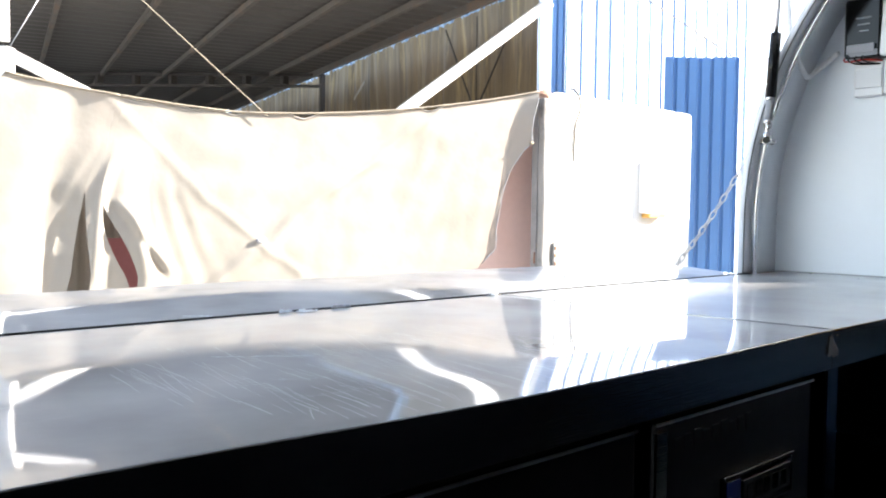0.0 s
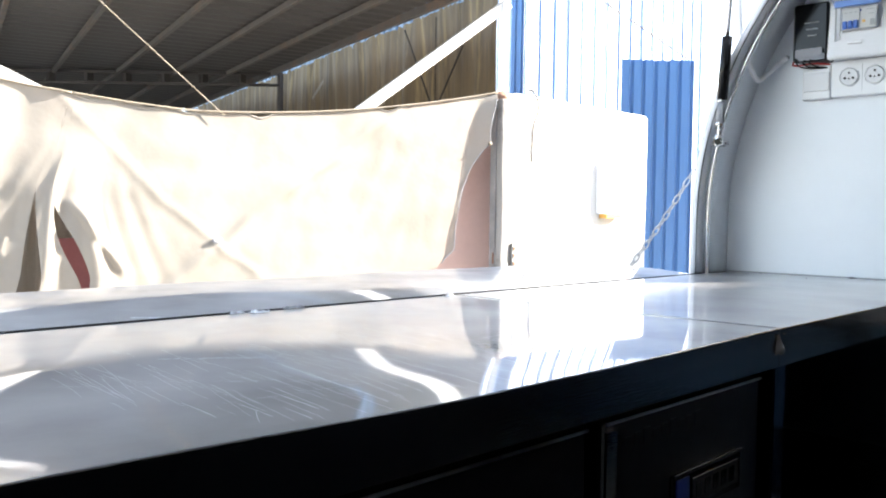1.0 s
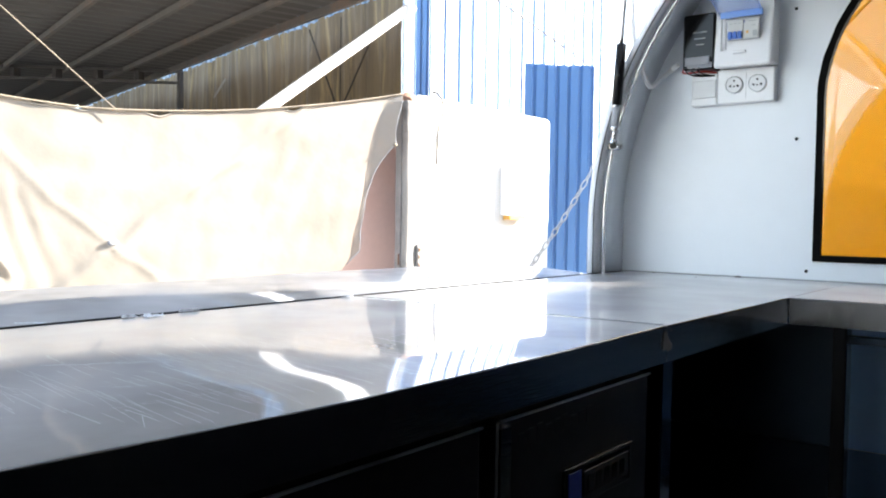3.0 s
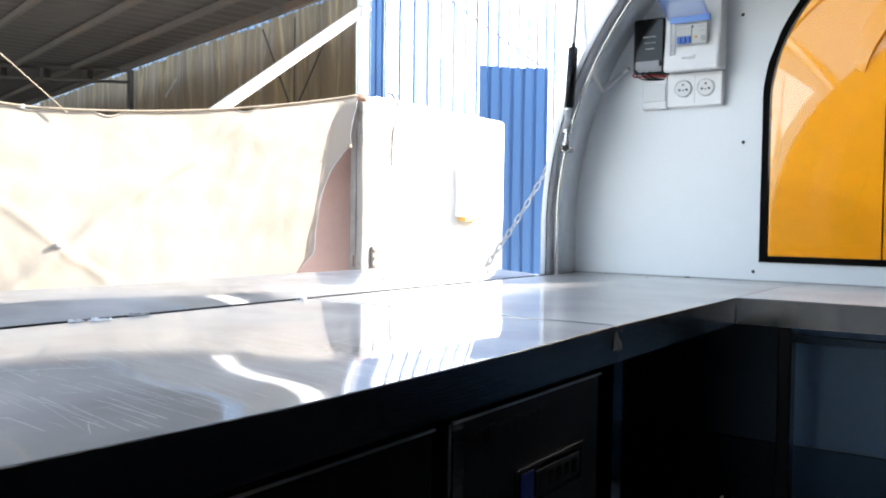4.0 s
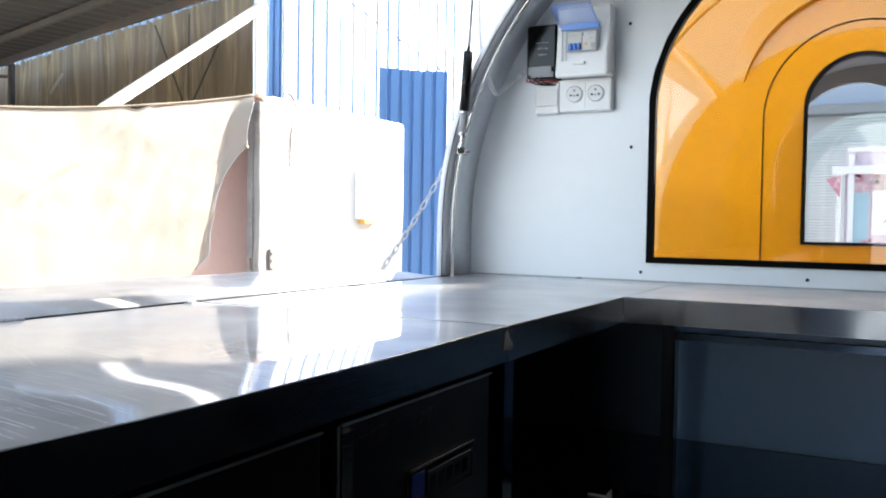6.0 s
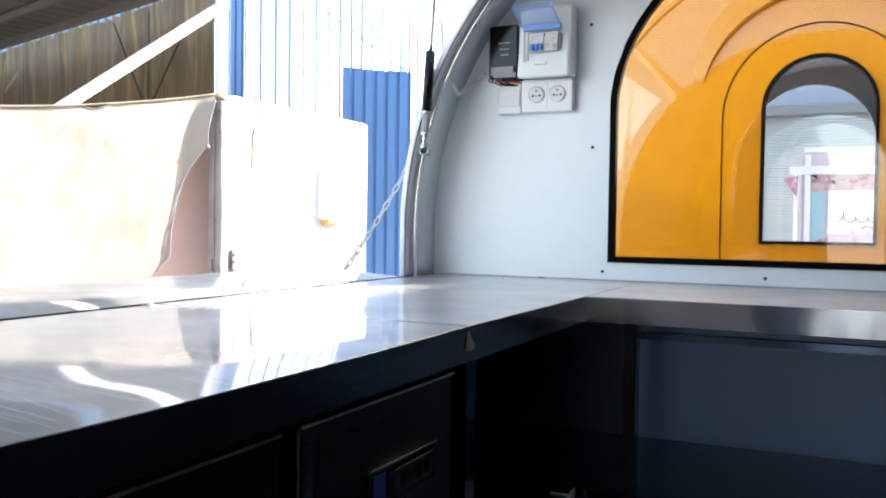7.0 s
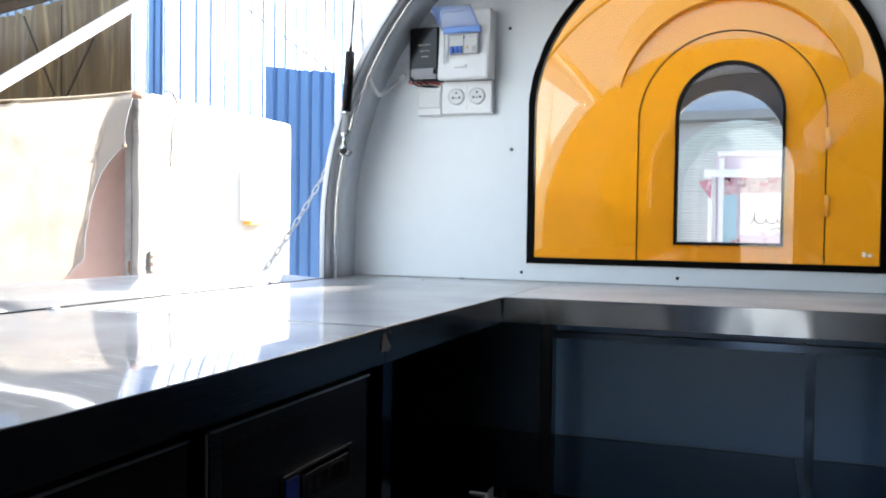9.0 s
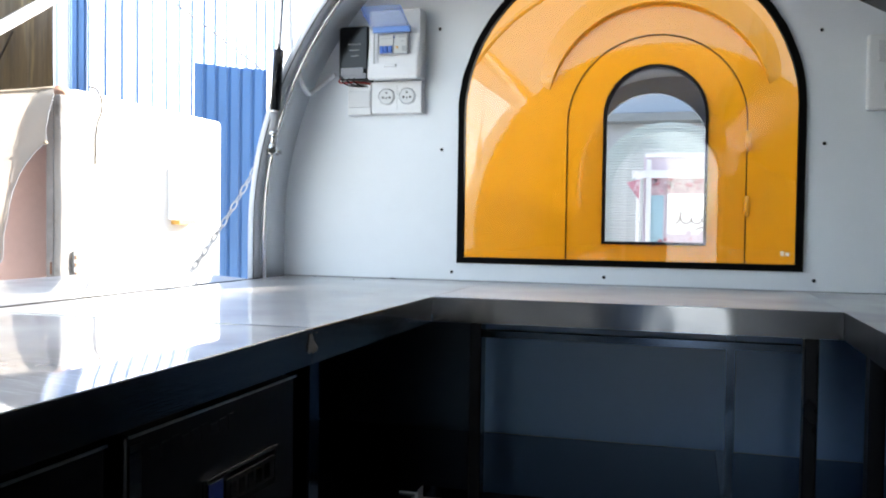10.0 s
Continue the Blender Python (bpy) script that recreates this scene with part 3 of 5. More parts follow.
def scratches(top, count, x0, x1, y0, y1, seed):
    """Fine scored lines in the sheet, most of them in one sweep."""
    random.seed(seed)
    bm = bmesh.new()
    for _ in range(count):
        cx, cy = random.uniform(x0, x1), random.uniform(y0, y1)
        turn = random.gauss(1.42, 0.05) if random.random() < 0.93 else random.uniform(-1.5, 1.5)
        length, wide, curl = random.uniform(0.02, 0.11), random.uniform(0.00006, 0.00016), random.uniform(-0.08, 0.08)
        prev = None
        for k in range(7):
            t = (k / 6 - 0.5) * length
            px, py = cx + math.cos(turn + curl * k / 6) * t, cy + math.sin(turn + curl * k / 6) * t
            if not (y0 - 0.02 < py < 0.97 and py > 0.53):
                prev = None
                continue
            z = bowed(px, py) + 0.00025
            side = Vector((-math.sin(turn), math.cos(turn), 0)) * wide
            p = Vector((px - top.location.x, py - top.location.y, z))
            pair = (bm.verts.new(p + side), bm.verts.new(p - side))
            if prev:
                bm.faces.new((prev[0], prev[1], pair[1], pair[0]))
            prev = pair
    marks = part("scratching", bm, SCUFF, top, "fine scratches in the sheet")
    marks["kind"] = "stuff"


corner_top = [o for o in scene.objects if o.name == "steel_worktop.001"][0]
part("seam_lip", bx((0.7622 - corner_top.location.x, 0.529 - corner_top.location.y, -0.002), (0.7648 - corner_top.location.x, 0.973 - corner_top.location.y, 0.0006), 0.0002), APRON, corner_top, "raised seam lip")
long_top = [o for o in scene.objects if o.name == "steel_worktop"][0]
scratches(long_top, 190, 0.12, 0.5, 0.55, 0.76, 3)
# whitish scuffs where the sheet has been rubbed
random.seed(31)
bm = bmesh.new()
for (ax, ay), (bx_, by_), count, wide in (((0.215, 0.76), (0.275, 0.72), 26, 0.0007), ((0.2, 0.83), (0.21, 0.78), 5, 0.0004), ((0.19, 0.67), (0.27, 0.61), 12, 0.0004), ((0.3, 0.7), (0.36, 0.64), 10, 0.0003)):
    for k in range(count):
        f = (k + random.random()) / count
        px, py = ax + (bx_ - ax) * f + random.gauss(0, 0.002), ay + (by_ - ay) * f + random.gauss(0, 0.002)
        long, turn, w = random.uniform(0.0015, 0.006), math.atan2(by_ - ay, bx_ - ax) + random.gauss(0, 0.3), wide * random.uniform(0.4, 1.2)
        way, off = Vector((math.cos(turn), math.sin(turn), 0)), Vector((-math.sin(turn), math.cos(turn), 0))
        mid = Vector((px - long_top.location.x, py - long_top.location.y, bowed(px, py) + 0.0003))
        bm.faces.new([bm.verts.new(mid + way * long * p + off * w * q) for p, q in ((-1, 0), (-0.4, -1), (0.5, -0.8), (1, 0), (0.4, 1), (-0.5, 0.8))])
scuffs = part("scuffing", bm, FILM, long_top, "whitish rubbed scuffs in the sheet")
scuffs["kind"] = "stuff"
random.seed(11)
for x, y, w, d in ((0.44, 0.966, 0.012, 0.008), (0.415, 0.971, 0.009, 0.003), (0.49, 0.9735, 0.014, 0.0012), (0.745, 0.97, 0.009, 0.004)):
    bm = bmesh.new()
    rows = [[bm.verts.new((w * (i / 4 - 1) + random.uniform(-1, 1) * 0.0012, d * (j / 2 - 1) + random.uniform(-1, 1) * 0.001,
                           0.0006 + (random.uniform(0.0, 0.0032) if 0 < i < 8 and 0 < j < 4 else 0.0))) for j in range(5)] for i in range(9)]
    for i in range(8):
        for j in range(4):
            if random.random() > 0.08:
                bm.faces.new((rows[i][j], rows[i + 1][j], rows[i + 1][j + 1], rows[i][j + 1]))
    scrap = part("film_scrap", bm, FILM)
    scrap.location = (x, y, 0.9004)
    tagged(scrap, "crumpled scrap of clear protective film on the worktop", "film", "film scraps")

bm = bmesh.new()
bmesh.ops.create_grid(bm, x_segments=14, y_segments=5, size=1)
for vert in bm.verts:
    wob = 1 + 0.3 * noise.noise((vert.co.x * 3, vert.co.y * 3, 8.0))
    vert.co = Vector((0.014 * vert.co.x * wob, 0.0028 * vert.co.y * wob, 0.0005 * noise.noise((vert.co.x * 5, vert.co.y * 4, 1.0))))
bm.transform(Matrix.Rotation(radians(-35), 4, "Z"))
flat_scrap = part("film_scrap", bm, FILM, smooth=True)
flat_scrap.location = (0.325, 1.0, 0.9005)
tagged(flat_scrap, "flat smear of clear protective film on the serving shelf", "film", "film scraps")

edge_seal = part("edge_seal", bx((-0.05, 0.9765, 0.893), (1.49, 0.9835, 0.9011), 0.0005), RUBBER)
tagged(edge_seal, "black rubber strip along the hinge of the serving shelf", "seal")

# dried sealant and grit on the corner worktop
for x, y, z, r, wide in ((1.598, 0.73, 0.9012, 0.0032, 2.2), (1.522, 0.786, 0.9008, 0.0013, 1.2), (1.595, 0.905, 0.9009, 0.0018, 1.4)):
    bm = bmesh.new()
    bmesh.ops.create_icosphere(bm, subdivisions=2, radius=r)
    for vert in bm.verts:
        vert.co *= 1 + 0.35 * noise.noise(vert.co * 400)
        vert.co.y *= wide
        vert.co.z = max(vert.co.z * 0.6, -0.0009)
    crumb = part("sealant_crumb", bm, BLACK, smooth=True)
    crumb.location = (x, y, z)
    tagged(crumb, "small dark crumb of dried sealant on the worktop", "crumb", "sealant crumbs")

# fold-down serving shelf outside the hatch
shelf = thing("serving_shelf", "fold-down stainless steel serving shelf held level by chains", "shelf", (0.2, 1.13, 0.897))
bm = bmesh.new()
nx, ny = 60, 14
grid = [[bm.verts.new((-0.25 + 1.53 * i / nx, -0.143 + 0.29 * j / ny, 0.011 * math.sin(math.pi / 2 * min(1.0, j / ny / 0.75)) + 0.0006 * math.sin(i * 0.35))) for j in range(ny + 1)] for i in range(nx + 1)]
for i in range(nx):
    for j in range(ny):
        bm.faces.new((grid[i][j], grid[i + 1][j], grid[i + 1][j + 1], grid[i][j + 1]))
part("top_sheet", bm, STEEL, shelf, smooth=True)
part("core", bx((-0.248, -0.142, -0.028), (1.278, 0.146, -0.003), 0.003), DARK_STEEL, shelf)
part("hinge", tube([(-0.25, -0.149, -0.008), (1.28, -0.149, -0.008)], 0.0045, 8), BLACK, shelf, "dark hinge gap", smooth=True)

# ---- under the worktops ----
fridge = thing("undercounter_fridge", "dark steel undercounter fridge with flush doors below the long worktop", "fridge", (0.0, 0.75, 0.0))
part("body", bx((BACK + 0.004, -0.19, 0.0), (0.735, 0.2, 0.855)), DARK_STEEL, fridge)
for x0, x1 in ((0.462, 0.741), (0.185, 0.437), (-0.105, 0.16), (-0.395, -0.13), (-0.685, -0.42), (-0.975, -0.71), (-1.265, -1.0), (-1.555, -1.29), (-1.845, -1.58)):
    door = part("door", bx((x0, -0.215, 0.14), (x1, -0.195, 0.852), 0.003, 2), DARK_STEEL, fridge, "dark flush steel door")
    part("frame_edge", bx((x0, -0.2175, 0.8503), (x1, -0.2155, 0.8525)), TRIM, door, "thin bright door edge")
    part("edge_strip", bx((x0 - 0.001, -0.2175, 0.14), (x0 + 0.014, -0.2155, 0.845)), APRON, door)
for i in range(9):
    hgt = 0.008 + 0.003 * ((i * 7) % 3)
    x = 0.49 + i * 0.0145
    part("mark_bar", bx((x, -0.2157, 0.832 - hgt / 2), (x + 0.010, -0.2150, 0.832 + hgt / 2)), DARK_STEEL, fridge, "embossed unreadable mark")
panel = part("controller", bx((0.562, -0.220, 0.752), (0.692, -0.215, 0.79), 0.002, 2), BLACK, fridge, "black controller panel with blue label")
part("blue_label", bx((0.566, -0.2212, 0.756), (0.588, -0.2202, 0.786)), BLUE_LABEL, panel, "blue label")
part("display", bx((0.594, -0.2212, 0.76), (0.684, -0.2202, 0.782)), DARK_STEEL, panel)
part("bezel_edge", bx((0.562, -0.2212, 0.788), (0.692, -0.2202, 0.7905)), DARK_STEEL, panel, "thin pale bezel edge")
for i in range(5):
    part("mark_bar", bx((0.60 + i * 0.016, -0.2220, 0.764), (0.61 + i * 0.016, -0.2213, 0.778)), BLACK, panel)
part("end_post", bx((0.777, -0.215, 0.0), (0.806, -0.185, 0.86), 0.002), SHELF_STEEL, fridge, "square steel post")

cab = thing("side_cabinet", "dark steel cabinet front under the narrow side worktop", "cabinet", (0.0, -0.27, 0.0))
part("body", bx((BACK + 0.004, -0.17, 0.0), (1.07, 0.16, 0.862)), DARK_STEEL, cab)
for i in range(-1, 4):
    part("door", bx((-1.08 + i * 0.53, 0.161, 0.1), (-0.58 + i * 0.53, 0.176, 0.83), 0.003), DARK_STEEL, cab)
clip = thing("sheet_bracket", "small bare folded sheet bracket on the low shelf", "bracket", (1.19, 0.55, 0.56))
bm = bx((-0.012, -0.016, 0.0), (0.012, -0.0145, 0.04))
bx((-0.012, -0.0145, 0.0), (-0.0105, 0.016, 0.036), bm=bm)
part("folded_sheet", bm, PLASTIC, clip)

base = thing("corner_frame", "dark square steel frame with a low shelf under the corner worktops", "frame", (1.4, 0.26, 0.0))


def leg(x, y):
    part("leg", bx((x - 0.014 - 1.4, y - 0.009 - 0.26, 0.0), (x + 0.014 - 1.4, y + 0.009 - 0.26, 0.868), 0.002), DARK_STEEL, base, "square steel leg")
    # the side that catches light gets a paler strip over the dark leg
    part("edge_strip", bx((x - 0.0135 - 1.4, y - 0.0102 - 0.26, 0.0), (x + 0.013 - 1.4, y - 0.0092 - 0.26, 0.866)), SHELF_STEEL, base, "lit leg side, set in paler steel")


# dark sheets added before the white side walls, to deepen the shade below
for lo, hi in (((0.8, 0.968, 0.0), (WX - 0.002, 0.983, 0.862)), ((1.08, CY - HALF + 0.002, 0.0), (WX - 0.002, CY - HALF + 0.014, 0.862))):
    part("shade_panel", bx((lo[0] - 1.4, lo[1] - 0.26, lo[2]), (hi[0] - 1.4, hi[1] - 0.26, hi[2])), DARK_STEEL, base, "dark sheet added to deepen the shade under the worktop")
# sheet added over the pale wall; its dark colour deepens the corner's shade
part("corner_shade_sheet", bx((WX - 0.009 - 1.4, 0.552 - 0.26, 0.594), (WX - 0.0032 - 1.4, 0.966 - 0.26, 0.862)), CORNER_SHADE, base, "added dark blue sheet standing in for the corner's shade")
leg(1.23, 0.456)
leg(1.23, -0.032)
leg(1.09, -0.09)
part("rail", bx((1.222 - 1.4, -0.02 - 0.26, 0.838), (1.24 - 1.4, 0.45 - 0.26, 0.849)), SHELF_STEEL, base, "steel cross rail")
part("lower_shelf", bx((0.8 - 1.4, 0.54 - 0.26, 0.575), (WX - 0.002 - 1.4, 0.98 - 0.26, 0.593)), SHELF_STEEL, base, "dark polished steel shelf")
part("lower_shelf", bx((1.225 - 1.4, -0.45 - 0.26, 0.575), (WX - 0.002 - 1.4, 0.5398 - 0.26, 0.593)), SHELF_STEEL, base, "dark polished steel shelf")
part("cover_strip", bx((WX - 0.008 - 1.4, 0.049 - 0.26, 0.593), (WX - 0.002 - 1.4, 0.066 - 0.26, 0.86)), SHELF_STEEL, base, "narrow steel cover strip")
part("cover_strip", bx((1.24 - 1.4, 0.064 - 0.26, 0.5935), (WX - 0.008 - 1.4, 0.082 - 0.26, 0.5965)), APRON, base, "narrow steel cover strip")

# ---- electrics on the end wall ----
def socket_face(parent, y, z, r=0.0168):
    """A round recessed outlet with two pin holes and an earth pin."""
    ring = bmesh.new()
    bmesh.ops.create_cone(ring, cap_ends=True, segments=28, radius1=r, radius2=r - 0.002, depth=0.003)
    ring.transform(Matrix.Translation((-0.0225, y, z)) @ Matrix.Rotation(-math.pi / 2, 4, "Y"))
    face = part("outlet", ring, SOCKET, parent, "round recessed outlet", smooth=False)
    for dy, dz, rr in ((0.0072, -0.0025, 0.0022), (-0.0072, -0.0025, 0.0022), (0.0, -0.0035, 0.0015), (0.0, 0.0075, 0.0019)):
        bm = bmesh.new()
        bmesh.ops.create_cone(bm, cap_ends=True, segments=12, radius1=rr, radius2=rr, depth=0.002)
        bm.transform(Matrix.Translation((-0.0245, y + dy, z + dz)) @ Matrix.Rotation(math.pi / 2, 4, "Y"))
        part("pin_hole", bm, HOLE, face, "dark pin hole")
    bm = bmesh.new()
    bmesh.ops.create_cone(bm, cap_ends=False, segments=28, radius1=r + 0.0012, radius2=r + 0.0012, depth=0.0015)
    bm.transform(Matrix.Translation((-0.0222, y, z)) @ Matrix.Rotation(math.pi / 2, 4, "Y"))
    part("rim", bm, INK, face)


double = thing("double_socket", "white double wall socket on the end wall", "socket", (WX, 0.7228, 1.276))
part("plate", bx((-0.021, -0.0552, -0.0338), (0, 0.0552, 0.0338), 0.0035, 3), PLASTIC, double)
part("module_joint", bx((-0.0213, -0.0014, -0.026), (-0.0205, -0.0008, 0.026)), INK, double, "fine joint between the two modules")
socket_face(double, 0.0213, 0.002)
socket_face(double, -0.0235, 0.002)
switch = thing("wall_switch", "white rocker switch beside the double socket", "switch", (WX, 0.8055, 1.2735))
part("plate", bx((-0.0195, -0.0268, -0.0325), (0, 0.0268, 0.0325), 0.003, 2), PLASTIC, switch)
part("rocker", bx((-0.0222, -0.0245, -0.017), (-0.018, 0.0235, 0.018), 0.0012, 2), SOCKET, switch, "wide white rocker")

breaker = thing("breaker_box", "white surface breaker box with its blue clear flap raised", "breaker box", (WX, 0.7165, 1.385))
part("case", bx((-0.046, -0.0505, -0.074), (0, 0.0565, 0.068), 0.005, 3), PLASTIC, breaker)
cover = bx((-0.06, -0.0518, -0.078), (-0.045, 0.058, 0.064), 0.006, 3)
for vert in cover.verts:
    if vert.co.x < -0.05:
        vert.co.x += 0.02 * max(0.0, vert.co.z - 0.024) / 0.04
part("front_cover", cover, PLASTIC, breaker, smooth=False)
well = part("breaker_well", bx((-0.0612, -0.031, -0.029), (-0.0596, 0.031, 0.0115)), GREY_TRIM, breaker, "recess with breakers")
part("breaker", bx((-0.0632, -0.0295, -0.0275), (-0.0608, -0.0008, 0.01), 0.0008), LABEL, well, "cream breaker")
part("breaker", bx((-0.0632, 0.0, -0.0275), (-0.0608, 0.0295, 0.01), 0.0008), LABEL, well, "cream breaker")
for y in (0.002, 0.0112, 0.0204):
    part("lever", bx((-0.0675, y, -0.0245), (-0.0628, y + 0.0075, -0.0125), 0.001), BLUE_PLASTIC, well, "blue breaker lever")
    part("lever_base", bx((-0.0645, y - 0.0005, -0.0265), (-0.063, y + 0.008, -0.018), 0.0004), BLUE_PLASTIC, well, "blue breaker lever")
for i in range(3):
    part("print_bar", bx((-0.0638, 0.004 + i * 0.0085, 0.002), (-0.063, 0.0085 + i * 0.0085, 0.0035)), INK, well)
part("print_bar", bx((-0.0638, -0.025, 0.004), (-0.063, -0.011, 0.0055)), INK, well)
part("print_bar", bx((-0.0638, -0.024, -0.004), (-0.063, -0.016, -0.0027)), INK, well)
part("print_block", bx((-0.0638, -0.027, -0.024), (-0.063, -0.0185, -0.013)), INK, well, "grey printed square")
part("button", bx((-0.0648, -0.0105, -0.018), (-0.063, -0.0055, -0.013), 0.0006), ORANGE_TAG, well, "small test button")
part("button", bx((-0.0645, -0.0035, 0.003), (-0.063, -0.0005, 0.0065), 0.0004), BLUE_LABEL, well, "small blue button")
part("pull_tab", bx((-0.064, -0.006, -0.054), (-0.0595, 0.0195, -0.048), 0.0018, 2), PLASTIC, breaker)
part("guide", bx((-0.0615, 0.0405, -0.046), (-0.0597, 0.043, 0.016)), INK, breaker)
part("guide", bx((-0.0613, 0.0325, -0.044), (-0.0597, 0.0337, 0.014)), GREY_TRIM, breaker)
lid = bx((-0.066, -0.0395, 0), (0, 0.041, 0.002), 0.0008)
lid.transform(Matrix.Translation((-0.061, 0.006, 0.025)) @ Matrix.Rotation(radians(25), 4, "Y"))
lid = part("flap", lid, BLUE_FLAP, breaker, "raised blue clear flap")
lid.visible_shadow = False
for y in (-0.0395, 0.0398):
    rim_bm = bx((-0.066, y - 0.0012, -0.006), (0, y + 0.0012, 0.0), 0.0005)
    rim_bm.transform(Matrix.Translation((-0.061, 0.006, 0.025)) @ Matrix.Rotation(radians(25), 4, "Y"))
    rim_ob = part("flap_rim", rim_bm, BLUE_FLAP, lid, "blue clear side lip")
    rim_ob.visible_shadow = False
part("flap_frame", bx((-0.065, -0.036, 0.0145), (-0.0605, 0.044, 0.0265), 0.001), BLUE_HINGE, breaker, "blue flap hinge")

supply = thing("power_supply", "small black power supply box with terminal strip and red wire", "power supply", (WX, 0.811, 1.3655))
part("case", bx((-0.04, -0.031, -0.054), (0, 0.031, 0.056), 0.003, 2), BLACK, supply)
for i in range(3):
    part("print_bar", bx((-0.0412, -0.015 + 0.002 * i, 0.018 - 0.012 * i), (-0.0402, 0.012 - 0.003 * i, 0.02 - 0.012 * i)), INK, supply, "unreadable print")
for i in range(6):
    part("terminal", bx((-0.043, -0.027 + i * 0.009, -0.05), (-0.039, -0.021 + i * 0.009, -0.042), 0.0005), DARK_STEEL, supply, "terminal screw")
part("terminal_strip", bx((-0.0445, -0.028, -0.052), (-0.0395, 0.022, -0.041), 0.001), GREY_TRIM, supply, "grey terminal strip")
part("side_fin", bx((-0.042, 0.0285, -0.05), (-0.038, 0.0312, 0.052), 0.0006), DARK_STEEL, supply, "thin dark edge fin")
part("terminal_cover", bx((-0.0475, -0.024, -0.047), (-0.044, 0.026, -0.03), 0.0012), GREY_TRIM, supply, "smoky terminal cover")
for i in range(3):
    part("wire", tube(smooth_line([(-0.043, 0.02 - 0.012 * i, -0.05), (-0.046, 0.022 - 0.012 * i, -0.058), (-0.03, 0.012 - 0.012 * i, -0.064), (-0.015, -0.03, -0.066)]), 0.0014, 6), BLACK, supply, "black wire", smooth=True)
red = smooth_line([(-0.03, 0.03, -0.045), (-0.035, 0.034, -0.056), (-0.04, 0.02, -0.06), (-0.035, -0.005, -0.058), (-0.02, -0.03, -0.06)])
part("wire", tube(red, 0.0016, 6), RED, supply, "red wire", smooth=True)

plate2 = thing("wall_switch_socket", "white combined switch and socket plate on the end wall", "socket", (WX, -0.2, 1.296))
part("plate", bx((-0.02, -0.036, -0.067), (0, 0.038, 0.067), 0.004, 3), PLASTIC, plate2)
part("rocker", bx((-0.0225, -0.02, 0.018), (-0.0195, 0.022, 0.055), 0.001), SOCKET, plate2)
socket_face(plate2, -0.006, -0.024)


def wall_screw(y, z):
    t = thing("wall_screw", "small dark screw in the white end wall", "screw", (WX - 0.001, y, z), group="end wall screws")
    bm = bmesh.new()
    bmesh.ops.create_uvsphere(bm, u_segments=10, v_segments=6, radius=0.0026)
    bm.transform(Matrix.Diagonal((0.8, 1, 1, 1)))
    part("head", bm, DARK_STEEL, t, smooth=True)
    bm = bmesh.new()
    bmesh.ops.create_cone(bm, cap_ends=True, segments=10, radius1=0.0034, radius2=0.003, depth=0.0012)
    bm.transform(Matrix.Rotation(math.pi / 2, 4, "Y"))
    part("washer", bm, BLACK, t)


for y, z in ((0.637, 1.416), (0.63, 1.169), (-0.087, 1.378), (-0.096, 1.172), (0.605, 0.918), (0.296, 0.916), (-0.084, 0.921)):
    wall_screw(y, z)

hood = thing("range_hood", "dark sheet-metal hood under the roof on the closed side", "hood", (0.9, -0.3, 1.2))
prof = [(0.20, 0.149), (0.28, 0.20), (0.30, 0.33), (0.22, 0.39), (-0.015, 0.2), (-0.11, -0.02)]
part("shell", sheet([(-1.7, y, z) for y, z in prof], [], None, (2.1, 0, 0)), BLACK, hood)

# ---- strut, chain and cable at the hatch ----
def up(d, x=0.0):
    """A place d metres up the strut."""
    return (x + 0.002 * d, -0.062 * d, d)


def gas_strut(x):
    """A strut with its ball joint, printed sleeve, cylinder and piston rod, standing at x along the hatch."""
    strut = thing("gas_strut", "black gas strut between hatch frame and raised flap", "gas strut", (x, 0.935, 1.16), group="hatch struts")
    part("end_fitting", tube([up(-0.012), up(-0.006), up(0.004), up(0.012)], [0.006, 0.009, 0.009, 0.006], 14), CHROME, strut, "chrome ball joint", smooth=True)
    part("bracket", bx((-0.002, -0.006, -0.011), (0.022, 0.014, 0.001), 0.003), DARK_STEEL, strut)
    part("nut", tube([(-0.012, -0.004, -0.004), (0.0, 0.0, -0.004)], 0.007, 6), BLACK, strut, "dark hexagon nut")
    part("stud", tube([(0.0, -0.018, -0.006), (0.0, 0.004, -0.006)], 0.005, 10), CHROME, strut, "chrome stud", smooth=True)
    part("neck", tube([up(0.01), up(0.03)], 0.0048, 10), CHROME, strut, "chrome neck", smooth=True)
    part("collar", tube([up(0.028), up(0.034)], 0.0088, 14), CHROME, strut, "chrome collar", smooth=True)
    sleeve = part("sleeve", tube([up(0.034), up(0.072)], 0.0078, 14), GREY_TRIM, strut, "printed grey sleeve", smooth=True)
    for k in range(3):
        part("print_bar", bar(Vector(up(0.041)) + Vector((-0.0062, -0.0052 + 0.003 * k, 0)), Vector(up(0.066)) + Vector((-0.0062, -0.0052 + 0.003 * k, 0)), 0.0012, 0.0014), INK, sleeve)
    part("collar", tube([up(0.072), up(0.077)], 0.0088, 14), CHROME, strut, "chrome collar", smooth=True)
    part("cylinder", tube([up(0.077), up(0.195)], 0.0098, 16), BLACK, strut, "black cylinder", smooth=True)
    part("rod", tube([up(0.195), up(0.515)], 0.0042, 10), BEAD, strut, "bright piston rod", smooth=True)


